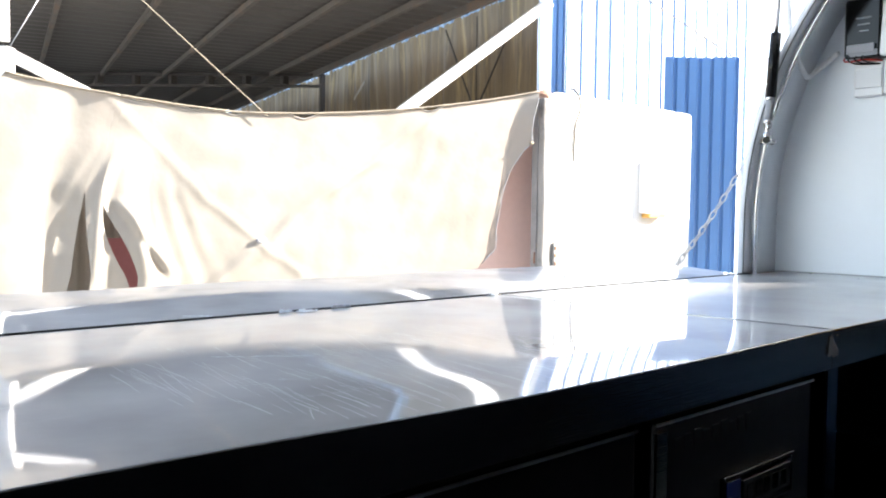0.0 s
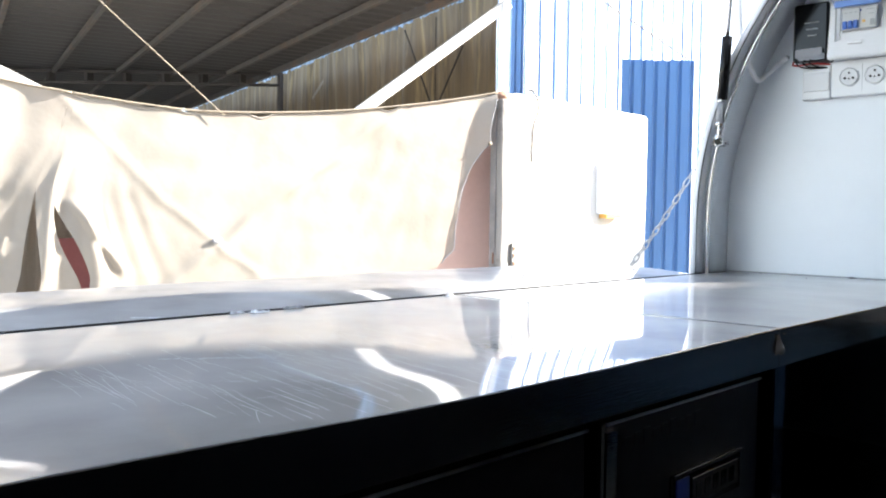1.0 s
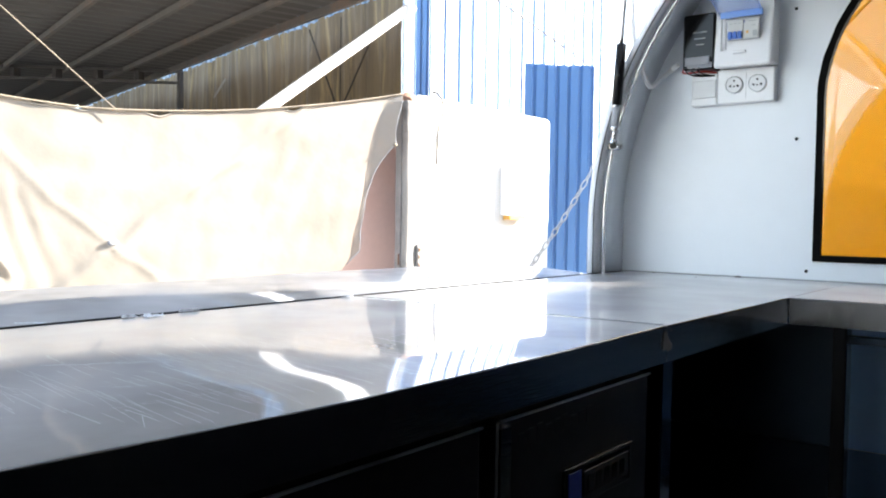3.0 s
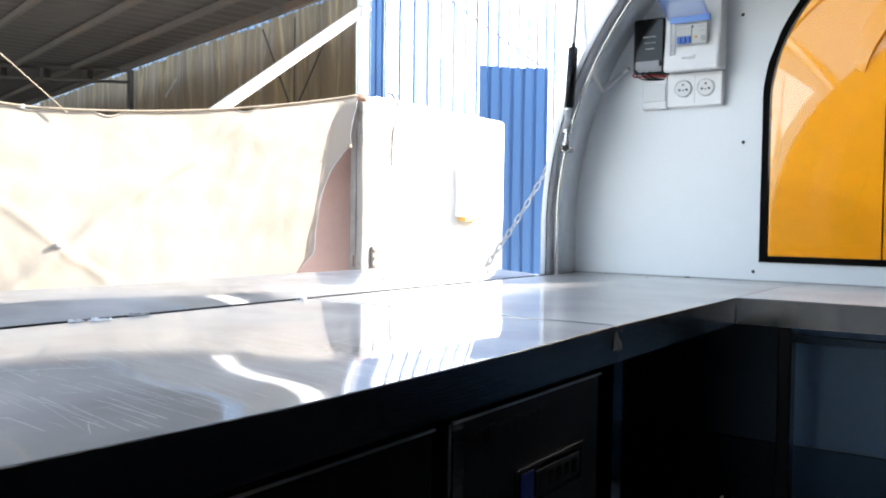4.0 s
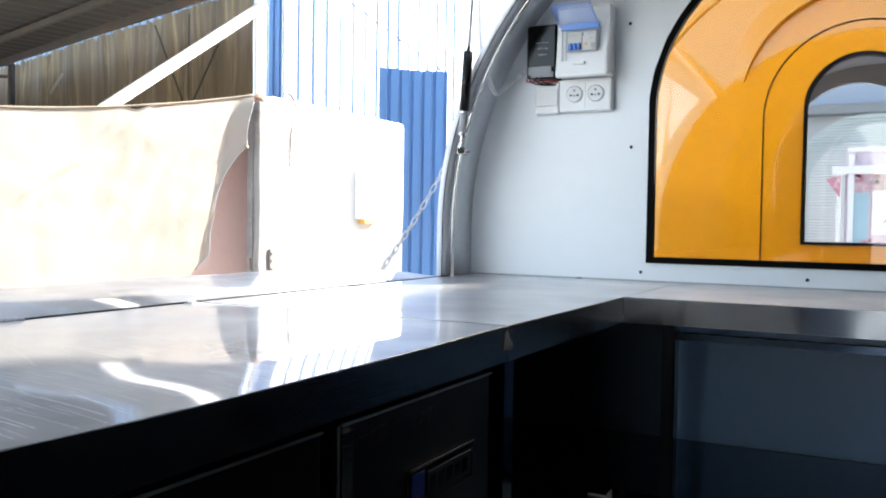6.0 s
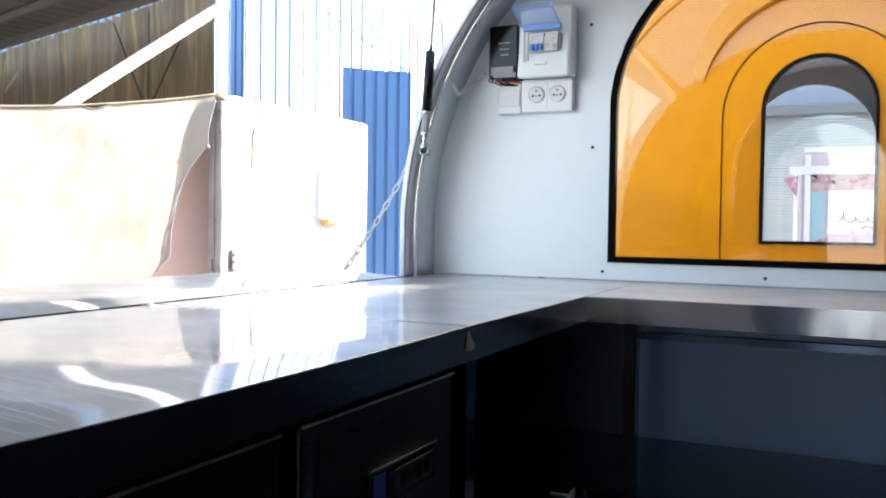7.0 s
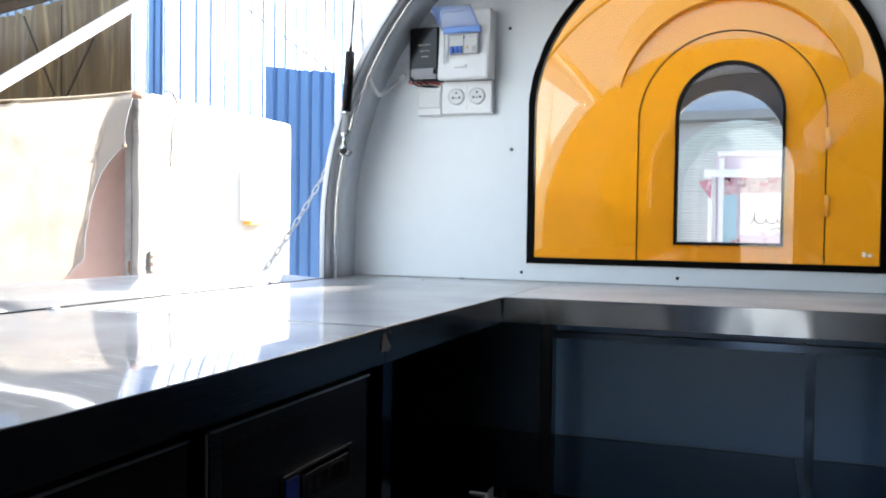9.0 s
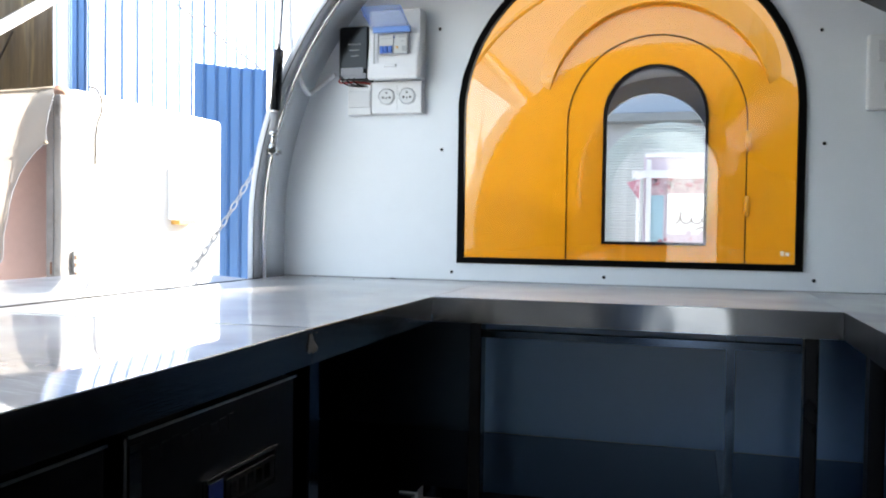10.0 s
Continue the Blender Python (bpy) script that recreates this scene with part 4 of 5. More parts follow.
def shelf_chain(x):
    """A chain of oval links from the hatch frame down to the shelf's outer edge."""
    chain = thing("shelf_chain", "thin zinc chain holding the serving shelf", "chain", (x, 0.963, 1.165), group="shelf chains")
    a, b = Vector((0.0, 0.0, 0.0)), Vector((0.0, 0.178, -0.262))
    links_n = 16
    for i in range(links_n):
        t = (i + 0.5) / links_n
        p = a.lerp(b, t) + Vector((0, 0, -0.012 * math.sin(math.pi * t)))
        d = (b - a).normalized()
        side = Vector((1, 0, 0)) if i % 2 else d.cross(Vector((1, 0, 0)))
        loop = []
        for k in range(13):
            ang = 2 * math.pi * k / 12
            loop.append(p + d * (0.0125 * math.cos(ang)) + side * (0.0048 * math.sin(ang)))
        part("link", tube(loop, 0.0015, 6, caps=False), ZINC, chain, smooth=True)


for strut_x, chain_x in ((1.455, 1.482), (0.088, 0.076)):
    gas_strut(strut_x)
    shelf_chain(chain_x)

lead = thing("lamp_cable", "white flex hanging from the hatch to the power supply", "cable", (1.5, 0.93, 1.6))
pts = smooth_line([(-0.02, 0.0, 0.1), (0.0, -0.005, -0.1), (0.0, -0.012, -0.22), (0.012, -0.025, -0.285), (0.04, -0.03, -0.318), (0.07, -0.035, -0.305), (0.1, -0.05, -0.28), (0.09, -0.068, -0.272)])
part("flex", tube(pts, 0.0052, 8), CABLE, lead, smooth=True)

film = thing("torn_film", "crumpled grey scrap of tape on the worktop corner", "tape", (0.76, 0.5255, 0.8865))
bm = bmesh.new()
random.seed(21)
grid = []
for i in range(9):
    col = []
    for j in range(11):
        f, g = i / 8, j / 10
        wide = 0.0022 + 0.0065 * (1 - g) ** 0.8 + 0.0012 * noise.noise((j * 0.9, i * 0.7, 2.0))
        peak = max(0.0, 1 - abs(f - 0.62) / (0.62 if f < 0.62 else 0.38))
        col.append(bm.verts.new(((f - 0.5) * 2 * wide - 0.003 * g, -0.0008 - 0.006 * peak * (0.35 + 0.65 * math.sin(math.pi * min(1.0, g + 0.25))) - random.uniform(0, 0.0006), -0.012 + 0.02 * g + 0.003 * noise.noise((i * 0.8, 4.0, 1.0)))))
    grid.append(col)
for i in range(8):
    for j in range(10):
        bm.faces.new((grid[i][j], grid[i + 1][j], grid[i + 1][j + 1], grid[i][j + 1]))
part("scrap", bm, TAPE, film, smooth=True)
for dx, dz in ((0.0125, 0.0065), (0.0135, -0.009)):
    part("flake", bx((dx, -0.0016, dz), (dx + 0.0014, -0.0008, dz + 0.0018), 0.0003), FILM, film, "tiny pale flake")

# ---- yellow trailer beyond the end window ----
YX, YC = 2.6, 0.244
yellow = thing("food_trailer", "glossy yellow food trailer with arched end door, parked end to end", "trailer", (YX, YC, -0.5))


def y_outline(a, top, x, n=36, bottom=0.25):
    pts = [(x, a, bottom)]
    pts += [(x, a * math.copysign(abs(math.cos(k)) ** 0.86, math.cos(k)), 1.5 + (top - 1.5) * math.sin(k) ** 0.95) for k in [math.pi * i / n for i in range(n + 1)]]
    return pts + [(x, -a, bottom)]


# bulging front with the door opening cut out, in rings from the rim inward
door_out = [(0.0, y, z + 0.5) for y, z in arch_loop(0, 0.268, -0.2, 1.336, 36)][::-1]
bm = bmesh.new()
rings = []
steps = 24
rim = y_outline(0.76, 2.42, 0.11)
N_R = len(rim)
for s in range(steps + 1):
    f = (s / steps) ** 2
    row = []
    for i in range(N_R):
        q, d = Vector(rim[i]), Vector(door_out[i])
        p = q.lerp(d, f)
        p.x = 0.11 * (1 - f) ** 34
        row.append(bm.verts.new(p))
    rings.append(row)
for r, s in zip(rings, rings[1:]):
    for i in range(N_R - 1):
        bm.faces.new((r[i], r[i + 1], s[i + 1], s[i]))
part("front", bm, YELLOW, yellow, smooth=True)
bm = bmesh.new()
rows = [[bm.verts.new(p) for p in y_outline(0.76, 2.42, x)] for x in (0.11, 0.2, 2.3)]
for r, s in zip(rows, rows[1:]):
    for i in range(len(r) - 1):
        bm.faces.new((r[i], s[i], s[i + 1], r[i + 1]))
part("body", bm, YELLOW, yellow, smooth=True)
bm = bmesh.new()
rows = [[bm.verts.new(p) for p in y_outline(0.72, 2.37, x)] for x in (0.14, 2.3)]
for r, s in zip(rows, rows[1:]):
    for i in range(len(r) - 1):
        bm.faces.new((r[i], s[i], s[i + 1], r[i + 1]))
part("lining", bm, LINING, yellow, "grey inner lining", smooth=True)
part("inner_front", sheet(y_outline(0.72, 2.37, 0.12), [[(0.12, y, z + 0.5) for y, z in arch_loop(0, 0.27, -0.2, 1.336, 36)]], None, (0.02, 0, 0)), LINING, yellow, "grey inner front lining")
part("inner_reveal", ring_strip([(y, z + 0.5) for y, z in arch_loop(0, 0.262, -0.2, 1.336, 36)], [(y, z + 0.5) for y, z in arch_loop(0, 0.272, -0.2, 1.336, 36)], 0.04, 0.12, closed=False), LINING, yellow, "grey lined door reveal")
fold = [(x + 0.004, y, z) for x, y, z in y_outline(0.72, 2.31, 0.0)[6:-6]]
part("edge_moulding", tube(fold, 0.011, 8), YELLOW, yellow, "moulded ridge round the front", smooth=True)
part("inner_floor", bx((0.14, -0.72, 0.262), (2.3, 0.72, 0.28)), GREY_ROOF, yellow, "grey floor")
part("chassis", bx((0.2, -0.7, 0.2), (2.3, 0.7, 0.26)), GREY_TRIM, yellow)
for side_y in (-0.66, 0.56):
    wheel(yellow, 1.25, side_y, 0.3)
part("drawbar_leg", bx((0.3, -0.03, 0.0), (0.36, 0.03, 0.2)), GREY_TRIM, yellow, "grey prop leg")
part("drawbar_leg", bx((2.1, -0.03, 0.0), (2.16, 0.03, 0.2)), GREY_TRIM, yellow, "grey prop leg")
far_hole = [(2.3, y, z) for y, z in arch_loop(0.11, 0.31, 1.35, 1.97, 28)]
part("far_wall", sheet(y_outline(0.75, 2.40, 2.3), [far_hole], None, (0.03, 0, 0)), LINING, yellow, "grey far end wall with arched opening")
# door
door = part("door", sheet([(0.006, y, z + 0.5) for y, z in arch_loop(0, 0.2645, -0.2, 1.336, 36)],
                          [[(0.006, y, z + 0.5) for y, z in arch_loop(0, 0.153, 0.966, 1.357, 30)]], None, (0.03, 0, 0)), YELLOW, yellow, "yellow arched door")
part("door_gap", ring_strip([(y, z + 0.5) for y, z in arch_loop(0, 0.263, -0.2, 1.336, 36)], [(y, z + 0.5) for y, z in arch_loop(0, 0.27, -0.2, 1.336, 36)], 0.012, 0.03, closed=False), HOLE, yellow, "dark door gap")
part("window_seal", ring_strip([(y, z + 0.5) for y, z in arch_loop(0, 0.1475, 0.972, 1.357, 30)], [(y, z + 0.5) for y, z in arch_loop(0, 0.156, 0.963, 1.357, 30)], -0.004, 0.04), RUBBER, door, "black rubber seal")
dp = part("window_pane", sheet([(0.02, y, z + 0.5) for y, z in arch_loop(0, 0.146, 0.973, 1.357, 30)], [], None, (0.004, 0, 0)), TINT, door, "arched door pane")
dp.visible_shadow = False
bm = bmesh.new()
rows = []
for i in range(61):
    k, g = radians(14) + radians(152) * i / 60, math.sin(math.pi * i / 60) ** 0.38
    row = []
    for r, x in ((0.331, 0.0), (0.3315, -0.028), (0.333, -0.031), (0.338, -0.0305), (0.355, -0.022), (0.385, -0.009), (0.415, -0.001), (0.43, 0.002)):
        r = 0.333 + (r - 0.333) * (0.25 + 0.75 * g)
        row.append(bm.verts.new((x * g + 0.001, r * math.cos(k), 1.862 + r * math.sin(k))))
    rows.append(row)
for r, s_row in zip(rows, rows[1:]):
    for i in range(len(r) - 1):
        bm.faces.new((r[i], r[i + 1], s_row[i + 1], s_row[i]))
part("rain_brow", bm, YELLOW, yellow, "moulded yellow rain brow over the door", smooth=True)
for z in (1.776, 1.583):
    bm = tube([(-0.006, -0.268, z - 0.03), (-0.006, -0.268, z + 0.03)], 0.007, 10)
    part("hinge", bm, YELLOW, yellow, "yellow painted hinge", smooth=True)
for i in range(2):
    part("label_mark", bx((-0.003, -0.375 - i * 0.014, 1.438), (0.003, -0.365 - i * 0.014, 1.452 - 0.004 * i)), LABEL, yellow, "small worn label")

# ---- beyond the yellow trailer ----
white_trailer = thing("white_trailer", "pale ribbed trailer end with rounded top", "trailer", (6.3, 0.3, -0.5))
part("body", sheet([(0, y, z) for y, z in arch_loop(0, 0.5, -0.05, 1.85, 40, rx=0.435)], [], None, (1.5, 0, 0)), SIDING, white_trailer)
for i in range(60):
    z = 1.1 + 0.0196 * i
    w = 0.5 if z < 1.85 else 0.5 * math.sqrt(max(0.0, 1 - ((z - 1.85) / 0.435) ** 2))
    if w > 0.1:
        part("rib", bx((-0.012, -w + 0.01, z), (0.0, w - 0.01, z + 0.013), 0.003), SIDING, white_trailer)
for i in range(52):
    z = 1.1 + 0.0196 * i
    w = 0.29 if z < 1.8 else math.sqrt(max(0.0, 0.29 ** 2 - (z - 1.8) ** 2))
    if w > 0.05:
        part("door_rib", bx((-0.02, 0.1 - w, z), (-0.012, 0.1 + w, z + 0.015), 0.003), SIDING_DOOR, white_trailer, "white ribbed arched door")
hall = thing("far_hall", "long grey flat-roofed hall behind the trailers", "building", (9.5, 0.0, -0.5))
part("wall", bx((0, -3, 0), (0.3, 1.7, 2.66)), DARK_IN, hall)
part("eaves", bx((-0.2, -3, 2.66), (0.3, 1.7, 2.76), 0.01), GREY_ROOF, hall, "dark grey eaves")
part("upper_storey", bx((0.3, -3, 2.76), (0.6, 1.7, 3.9)), UPPER, hall, "pale blue-grey upper storey")
board = thing("poster_board", "white framed board with a pale pink floral poster", "sign", (5.6, 0.0, -0.5))
part("backing", bx((0, -0.4, 0.5), (0.03, 0.43, 1.98)), POSTER_PALE, board)
part("top_rail", bx((-0.02, -0.42, 1.974), (0.0, 0.42, 1.999)), PLASTIC, board, "white frame")
part("cross_rail", bx((-0.03, -0.42, 1.84), (-0.002, 0.5, 1.89)), PLASTIC, board, "white frame")
part("side_rail", bx((-0.02, 0.38, 0.5), (0.0, 0.412, 1.96)), PLASTIC, board, "white frame")
part("blossom_band", bx((-0.006, -0.4, 1.73), (-0.002, 0.395, 1.84)), POSTER_ROSE, board, "rose blossom band")
part("cyan_band", bx((-0.006, 0.3, 0.6), (-0.002, 0.395, 1.73)), POSTER_CYAN, board, "pale cyan band")
part("inner_panel", bx((-0.01, -0.35, 1.48), (-0.006, 0.28, 1.74)), PLASTIC, board, "white inner panel")
random.seed(4)
for k in range(90):
    yy, zz, r = random.uniform(-0.35, 0.37), random.choice((random.uniform(1.74, 1.84), random.uniform(1.78, 1.84), random.uniform(1.36, 1.5))), random.uniform(0.006, 0.02)
    bm = bmesh.new()
    bmesh.ops.create_cone(bm, cap_ends=True, segments=7, radius1=r, radius2=r * 0.8, depth=0.004)
    bm.transform(Matrix.Translation((-0.012, yy, zz)) @ Matrix.Rotation(math.pi / 2, 4, "Y"))
    part("petal", bm, random.choice((POSTER_RED, POSTER_RED, POSTER_PALE)), board, "printed petal")
# one flowing line of brush script, not readable
stroke = []
for k in range(160):
    f = k / 159
    turn = f * 44
    tall = 0.034 + 0.05 * math.exp(-((f - 0.04) / 0.05) ** 2)
    stroke.append((-0.013, 0.225 - 0.46 * f - 0.014 * math.sin(turn), 1.55 + tall * (0.5 - 0.5 * math.cos(turn))))
part("script_bar", tube(stroke, 0.0038, 5), SCRIPT, board, "unreadable brush script", smooth=True)
part("script_bar", tube(smooth_line([(-0.013, 0.1, 1.51), (-0.013, 0.06, 1.525), (-0.013, 0.02, 1.505), (-0.013, -0.05, 1.52)], 5), 0.004, 5), SCRIPT, board, "unreadable brush script", smooth=True)
pennant = part("pennant", sheet([(5.55, 0.535, 1.31), (5.55, 0.45, 1.33), (5.55, 0.455, 1.2)], [], None, (0.02, 0, 0)), POSTER_RED)
tagged(pennant, "dull red cloth pennant beside the poster board", "pennant")
stand = part("pennant_pole", tube([(5.58, 0.46, -0.5), (5.58, 0.46, 1.36)], 0.012, 8), PLASTIC)
tagged(stand, "thin white pole carrying a pennant", "pole")

# ---- yard: shed bay with tarpaulin ----
U = Vector((math.cos(radians(74)), math.sin(radians(74)), 0))
V = Vector((math.sin(radians(74)), -math.cos(radians(74)), 0))


def uv(u, v, z):
    return U * u + V * v + Vector((0, 0, z))


shed = thing("open_shed", "open steel shed bay with dark corrugated roof", "shed", (0, 0, -0.5))
SH = Vector((0, 0, 0.5))


def sp(u, v, z):
    return uv(u, v, z) + SH


bm = bmesh.new()
n = 220
rows = []
for k in range(2):
    rows.append([bm.verts.new(sp(5.3 + 13.0 * i / n, (-6.0, 3.87)[k], 3.03 + 0.018 * math.cos(i * math.pi / 2 + 0.7))) for i in range(n + 1)])
for i in range(n):
    bm.faces.new((rows[0][i], rows[0][i + 1], rows[1][i + 1], rows[1][i]))
part("roof_sheet", bm, ROOF_SHEET, shed, "corrugated roof underside")
for v in (-2.1, -1.3, -0.46, 0.35, 1.17, 1.96, 2.66, 3.31):
    part("purlin", bar(sp(5.3, v, 2.97), sp(17, v, 2.97), 0.045, 0.06), PURLIN, shed, "rust-stained purlin")
part("eaves_edge", bar(sp(5.3, 3.85, 2.98), sp(17, 3.85, 2.98), 0.04, 0.08), PURLIN, shed)
part("truss_chord", bar((3.3, 14.3, 3.47), (7.1, 10.3, 3.47), 0.06, 0.04), SHADE_STEEL, shed, "dark truss chord")
part("truss_chord", bar((3.3, 14.3, 3.31), (7.1, 10.3, 3.31), 0.06, 0.035), SHADE_STEEL, shed, "dark truss chord")
for i in range(9):
    p = Vector((3.7, 13.88, 3.39)).lerp(Vector((6.7, 10.72, 3.39)), i / 8)
    part("truss_hanger", bx(p - Vector((0.05, 0.05, 0.06)), p + Vector((0.05, 0.05, 0.06)), 0.008), SHADE_STEEL, shed, "short truss hanger")
part("truss_post", bar((7.08, 10.32, 0.3), (7.08, 10.32, 3.47), 0.06, 0.06, up=(1, 0, 0)), SHADE_STEEL, shed, "dark truss post")
part("back_wall", bar(sp(18.0, -8, 1.2), sp(18.0, 4, 1.2), 0.1, 4.4), DARK_IN, shed, "dim back wall")
for v in (-0.13, 3.36):
    part("post", bar(sp(5.3, v, 1.9), sp(5.3, v, 2.75), 0.05, 0.05), WHITE_STEEL, shed, "white painted post")
part("post_lower", bar(sp(5.5, -0.13, -0.5), sp(5.5, -0.13, 1.9), 0.09, 0.09), WHITE_STEEL, shed, "white painted post")
part("head_beam", bar(sp(5.3, -0.4, 2.56), sp(5.3, 3.4, 2.62), 0.06, 0.07), WHITE_STEEL, shed, "white painted head beam")
part("brace", bar(sp(5.34, 3.40, 2.55), sp(5.34, 1.9, 1.44), 0.05, 0.07), WHITE_STEEL, shed, "white diagonal brace")
part("brace", bar(sp(5.34, -0.1, 1.84), sp(5.34, 0.5, 1.56), 0.05, 0.06), WHITE_STEEL, shed, "white diagonal brace")

side = thing("fabric_screen", "brown weathered fabric screen hung in folds along the shed", "screen", (0, 0, -0.5))
bm = bmesh.new()
n, levels = 420, 9
rows = []
for k in range(levels + 1):
    row = []
    for i in range(n + 1):
        u, h = 7.05 + 13 * i / n, k / levels
        top = 3.2 + 0.05 * noise.noise((u * 5, 0.0, 2.0)) + 0.05 * noise.noise((u * 19, 0.0, 5.0)) + 0.03 * noise.noise((u * 47, 0.0, 8.0))
        z = -0.5 + (top + 0.5) * h
        fold = 0.07 * noise.noise((u * 2.3 + 0.5 * z, 1.0, z * 0.4)) + 0.05 * noise.noise((u * 6 - 0.7 * z, 3.0, z * 0.3)) + 0.02 * noise.noise((u * 17 + 0.4 * z, 6.0, 0.0))
        row.append(bm.verts.new(sp(u, 4.45 + fold, z)))
    rows.append(row)
for r0, r1 in zip(rows, rows[1:]):
    for i in range(n):
        bm.faces.new((r0[i], r0[i + 1], r1[i + 1], r1[i]))
part("cloth", bm, BROWN_SHEET, side, smooth=True)
for (u0, z0), (u1, z1) in (((8.82, 3.09), (8.2, 2.2)), ((7.54, 2.72), (8.02, 2.2)), ((8.1, 3.1), (8.1, 2.0))):
    part("pole", bar(sp(u0, 4.36, z0), sp(u1, 4.36, z1), 0.014, 0.014), DARK_WOOD, side, "thin dark pole")
# pale bar laid on the cloth as its bright streak of light
part("bright_streak", bar(sp(11.2, 4.34, 2.82), sp(11.6, 4.34, 2.62), 0.01, 0.05, bevel=0.004), ROPE, side, "pale bar standing in for a bright streak of light")
rag = part("red_rag", bar((5.58, 11.9, 3.05), (5.58, 11.9, 3.29), 0.012, 0.05, up=(1, 0, 0), bevel=0.003), RED)
tagged(rag, "narrow red rag hanging from the shed truss", "rag")

# tarpaulin
tarp = thing("tarpaulin", "sun-bleached cream tarpaulin sagging between two posts", "tarpaulin", (0, 0, -0.5))
NX, NZ = 210, 84
bm = bmesh.new()
# torn gaps in the gathered end: place along, place down, lean, half width, half length
SLITS = ((0.149, 0.62, -0.05, 0.016, 0.36), (0.22, 0.415, 0.34, 0.014, 0.125))


def tarp_point(a, b, rope_gap=1.0):
    """a from the one post to the other, b from the top edge down."""
    a += sum(lean * h * math.tanh((b - b0) / h) * math.exp(-((a - a0) / 0.045) ** 2) for a0, b0, lean, w, h in SLITS)
    right = 3.24 - 0.085 * math.sin(min(1.0, b / 0.15) * math.pi / 2) - 0.275 * (1 - math.exp(-max(0.0, b - 0.159) / 0.12)) - 0.12 * max(0.0, (b - 0.48) / 0.055)
    left = -0.12 - 0.13 * min(1.0, b * 4)
    v = left + (right - left) * a - 0.3 * min(1.0, b * 4) * max(0.0, 1 - a / 0.07) ** 1.5
    top = 1.60 + 0.13 * max(0.0, 1 - a / 0.38) ** 1.6 + 0.28 * max(0.0, (a - 0.35) / 0.65) ** 1.8 
    dip = sum(d * math.exp(-((a - q) / w) ** 2) for q, d, w in ((0.49, 0.035, 0.022), (0.75, 0.03, 0.02), (0.61, 0.012, 0.012), (0.29, 0.018, 0.02), (0.36, 0.02, 0.02), (0.2, 0.012, 0.02)))
    top -= dip * rope_gap
    z = top - (top + 0.45) * b
    gather = math.exp(-a * 7)
    roll = 0.11 * math.exp(-((a - 0.097) / 0.042) ** 2) * (0.35 + b)
    fold = roll + 0.06 * math.sin(a * 52 + 1.6 * b) * gather * (0.3 + b) + 0.05 * math.sin(a * 24 + 3.0 * b + 0.8) * math.exp(-a * 4) * b
    fold += 0.03 * math.sin((a - b * 0.35) * 11) * b + 0.022 * math.sin((a * 1.3 + b * 0.9) * 14 + 2.0 * math.sin(a * 9)) * b * (1.1 - a)
    fold += 0.012 * noise.noise((a * 9, b * 7, 2.0)) + 0.006 * noise.noise((a * 24, b * 16, 6.0))
    lean_a = a - 0.22 * (b - 0.35)
    saw = min(1.0, max(0.0, (lean_a - 0.13) / 0.115)) * (1 - min(1.0, max(0.0, (lean_a - 0.245) / 0.05)))
    fold -= 0.1 * saw * min(1.0, max(0.0, (b - 0.1) / 0.3))
    fan = (a - 0.2) / (b + 0.12)
    fold += (0.02 * math.sin(fan * 46 + 0.6) + 0.011 * math.sin(fan * 83 + 2.0)) * math.exp(-((fan - 0.02) / 0.2) ** 2) * min(1.0, max(0.0, (b - 0.12) / 0.2))
    fold -= 0.024 * math.exp(-((a + 0.75 * b - 0.774) / 0.018) ** 2) + 0.009 * math.exp(-((a - 0.85 * b - 0.148) / 0.009) ** 2)
    crease = 3.098 - 0.5 * b + 0.1 * math.exp(-b / 0.02)
    fold -= 0.47 * max(0.0, v - crease)
    across = (a - 0.274 - 0.52 * (b - 0.389)) * 3.3
    ridge = min(1.0, max(0.0, (across + 0.055) / 0.055)) * (1 - min(1.0, max(0.0, across / 0.05)))
    fold -= 0.06 * ridge * max(0.0, 1 - ((b - 0.37) / 0.11) ** 2)
    return sp(5.24 + fold + 0.06 * a * (1 - a), v, z)


columns = []
edges_a = sorted([i / NX for i in range(NX + 1) if all(abs(i / NX - q[0]) > 0.004 for q in SLITS)] + [q[0] for q in SLITS])
for a in edges_a:
    torn = any(q[0] == a for q in SLITS)
    for side_sign in ((-1, 1) if torn else (0,)):
        col = []
        for j in range(NZ + 1):
            b = j / NZ
            off = 0.0
            for a0, b0, lean, w, h in SLITS:
                way = side_sign if a0 == a else math.copysign(1, a - a0)
                off += way * w * max(0.0, 1 - ((b - b0) / h) ** 2) * math.exp(-abs(a - a0) / 0.022)
            col.append(bm.verts.new(tarp_point(a + off, b)))
        columns.append((side_sign, col))
for (s0, c0), (s1, c1) in zip(columns, columns[1:]):
    if s0 == -1 and s1 == 1:
        continue
    for j in range(NZ):
        bm.faces.new((c0[j], c1[j], c1[j + 1], c0[j + 1]))
part("cloth", bm, TARP, tarp, smooth=True)


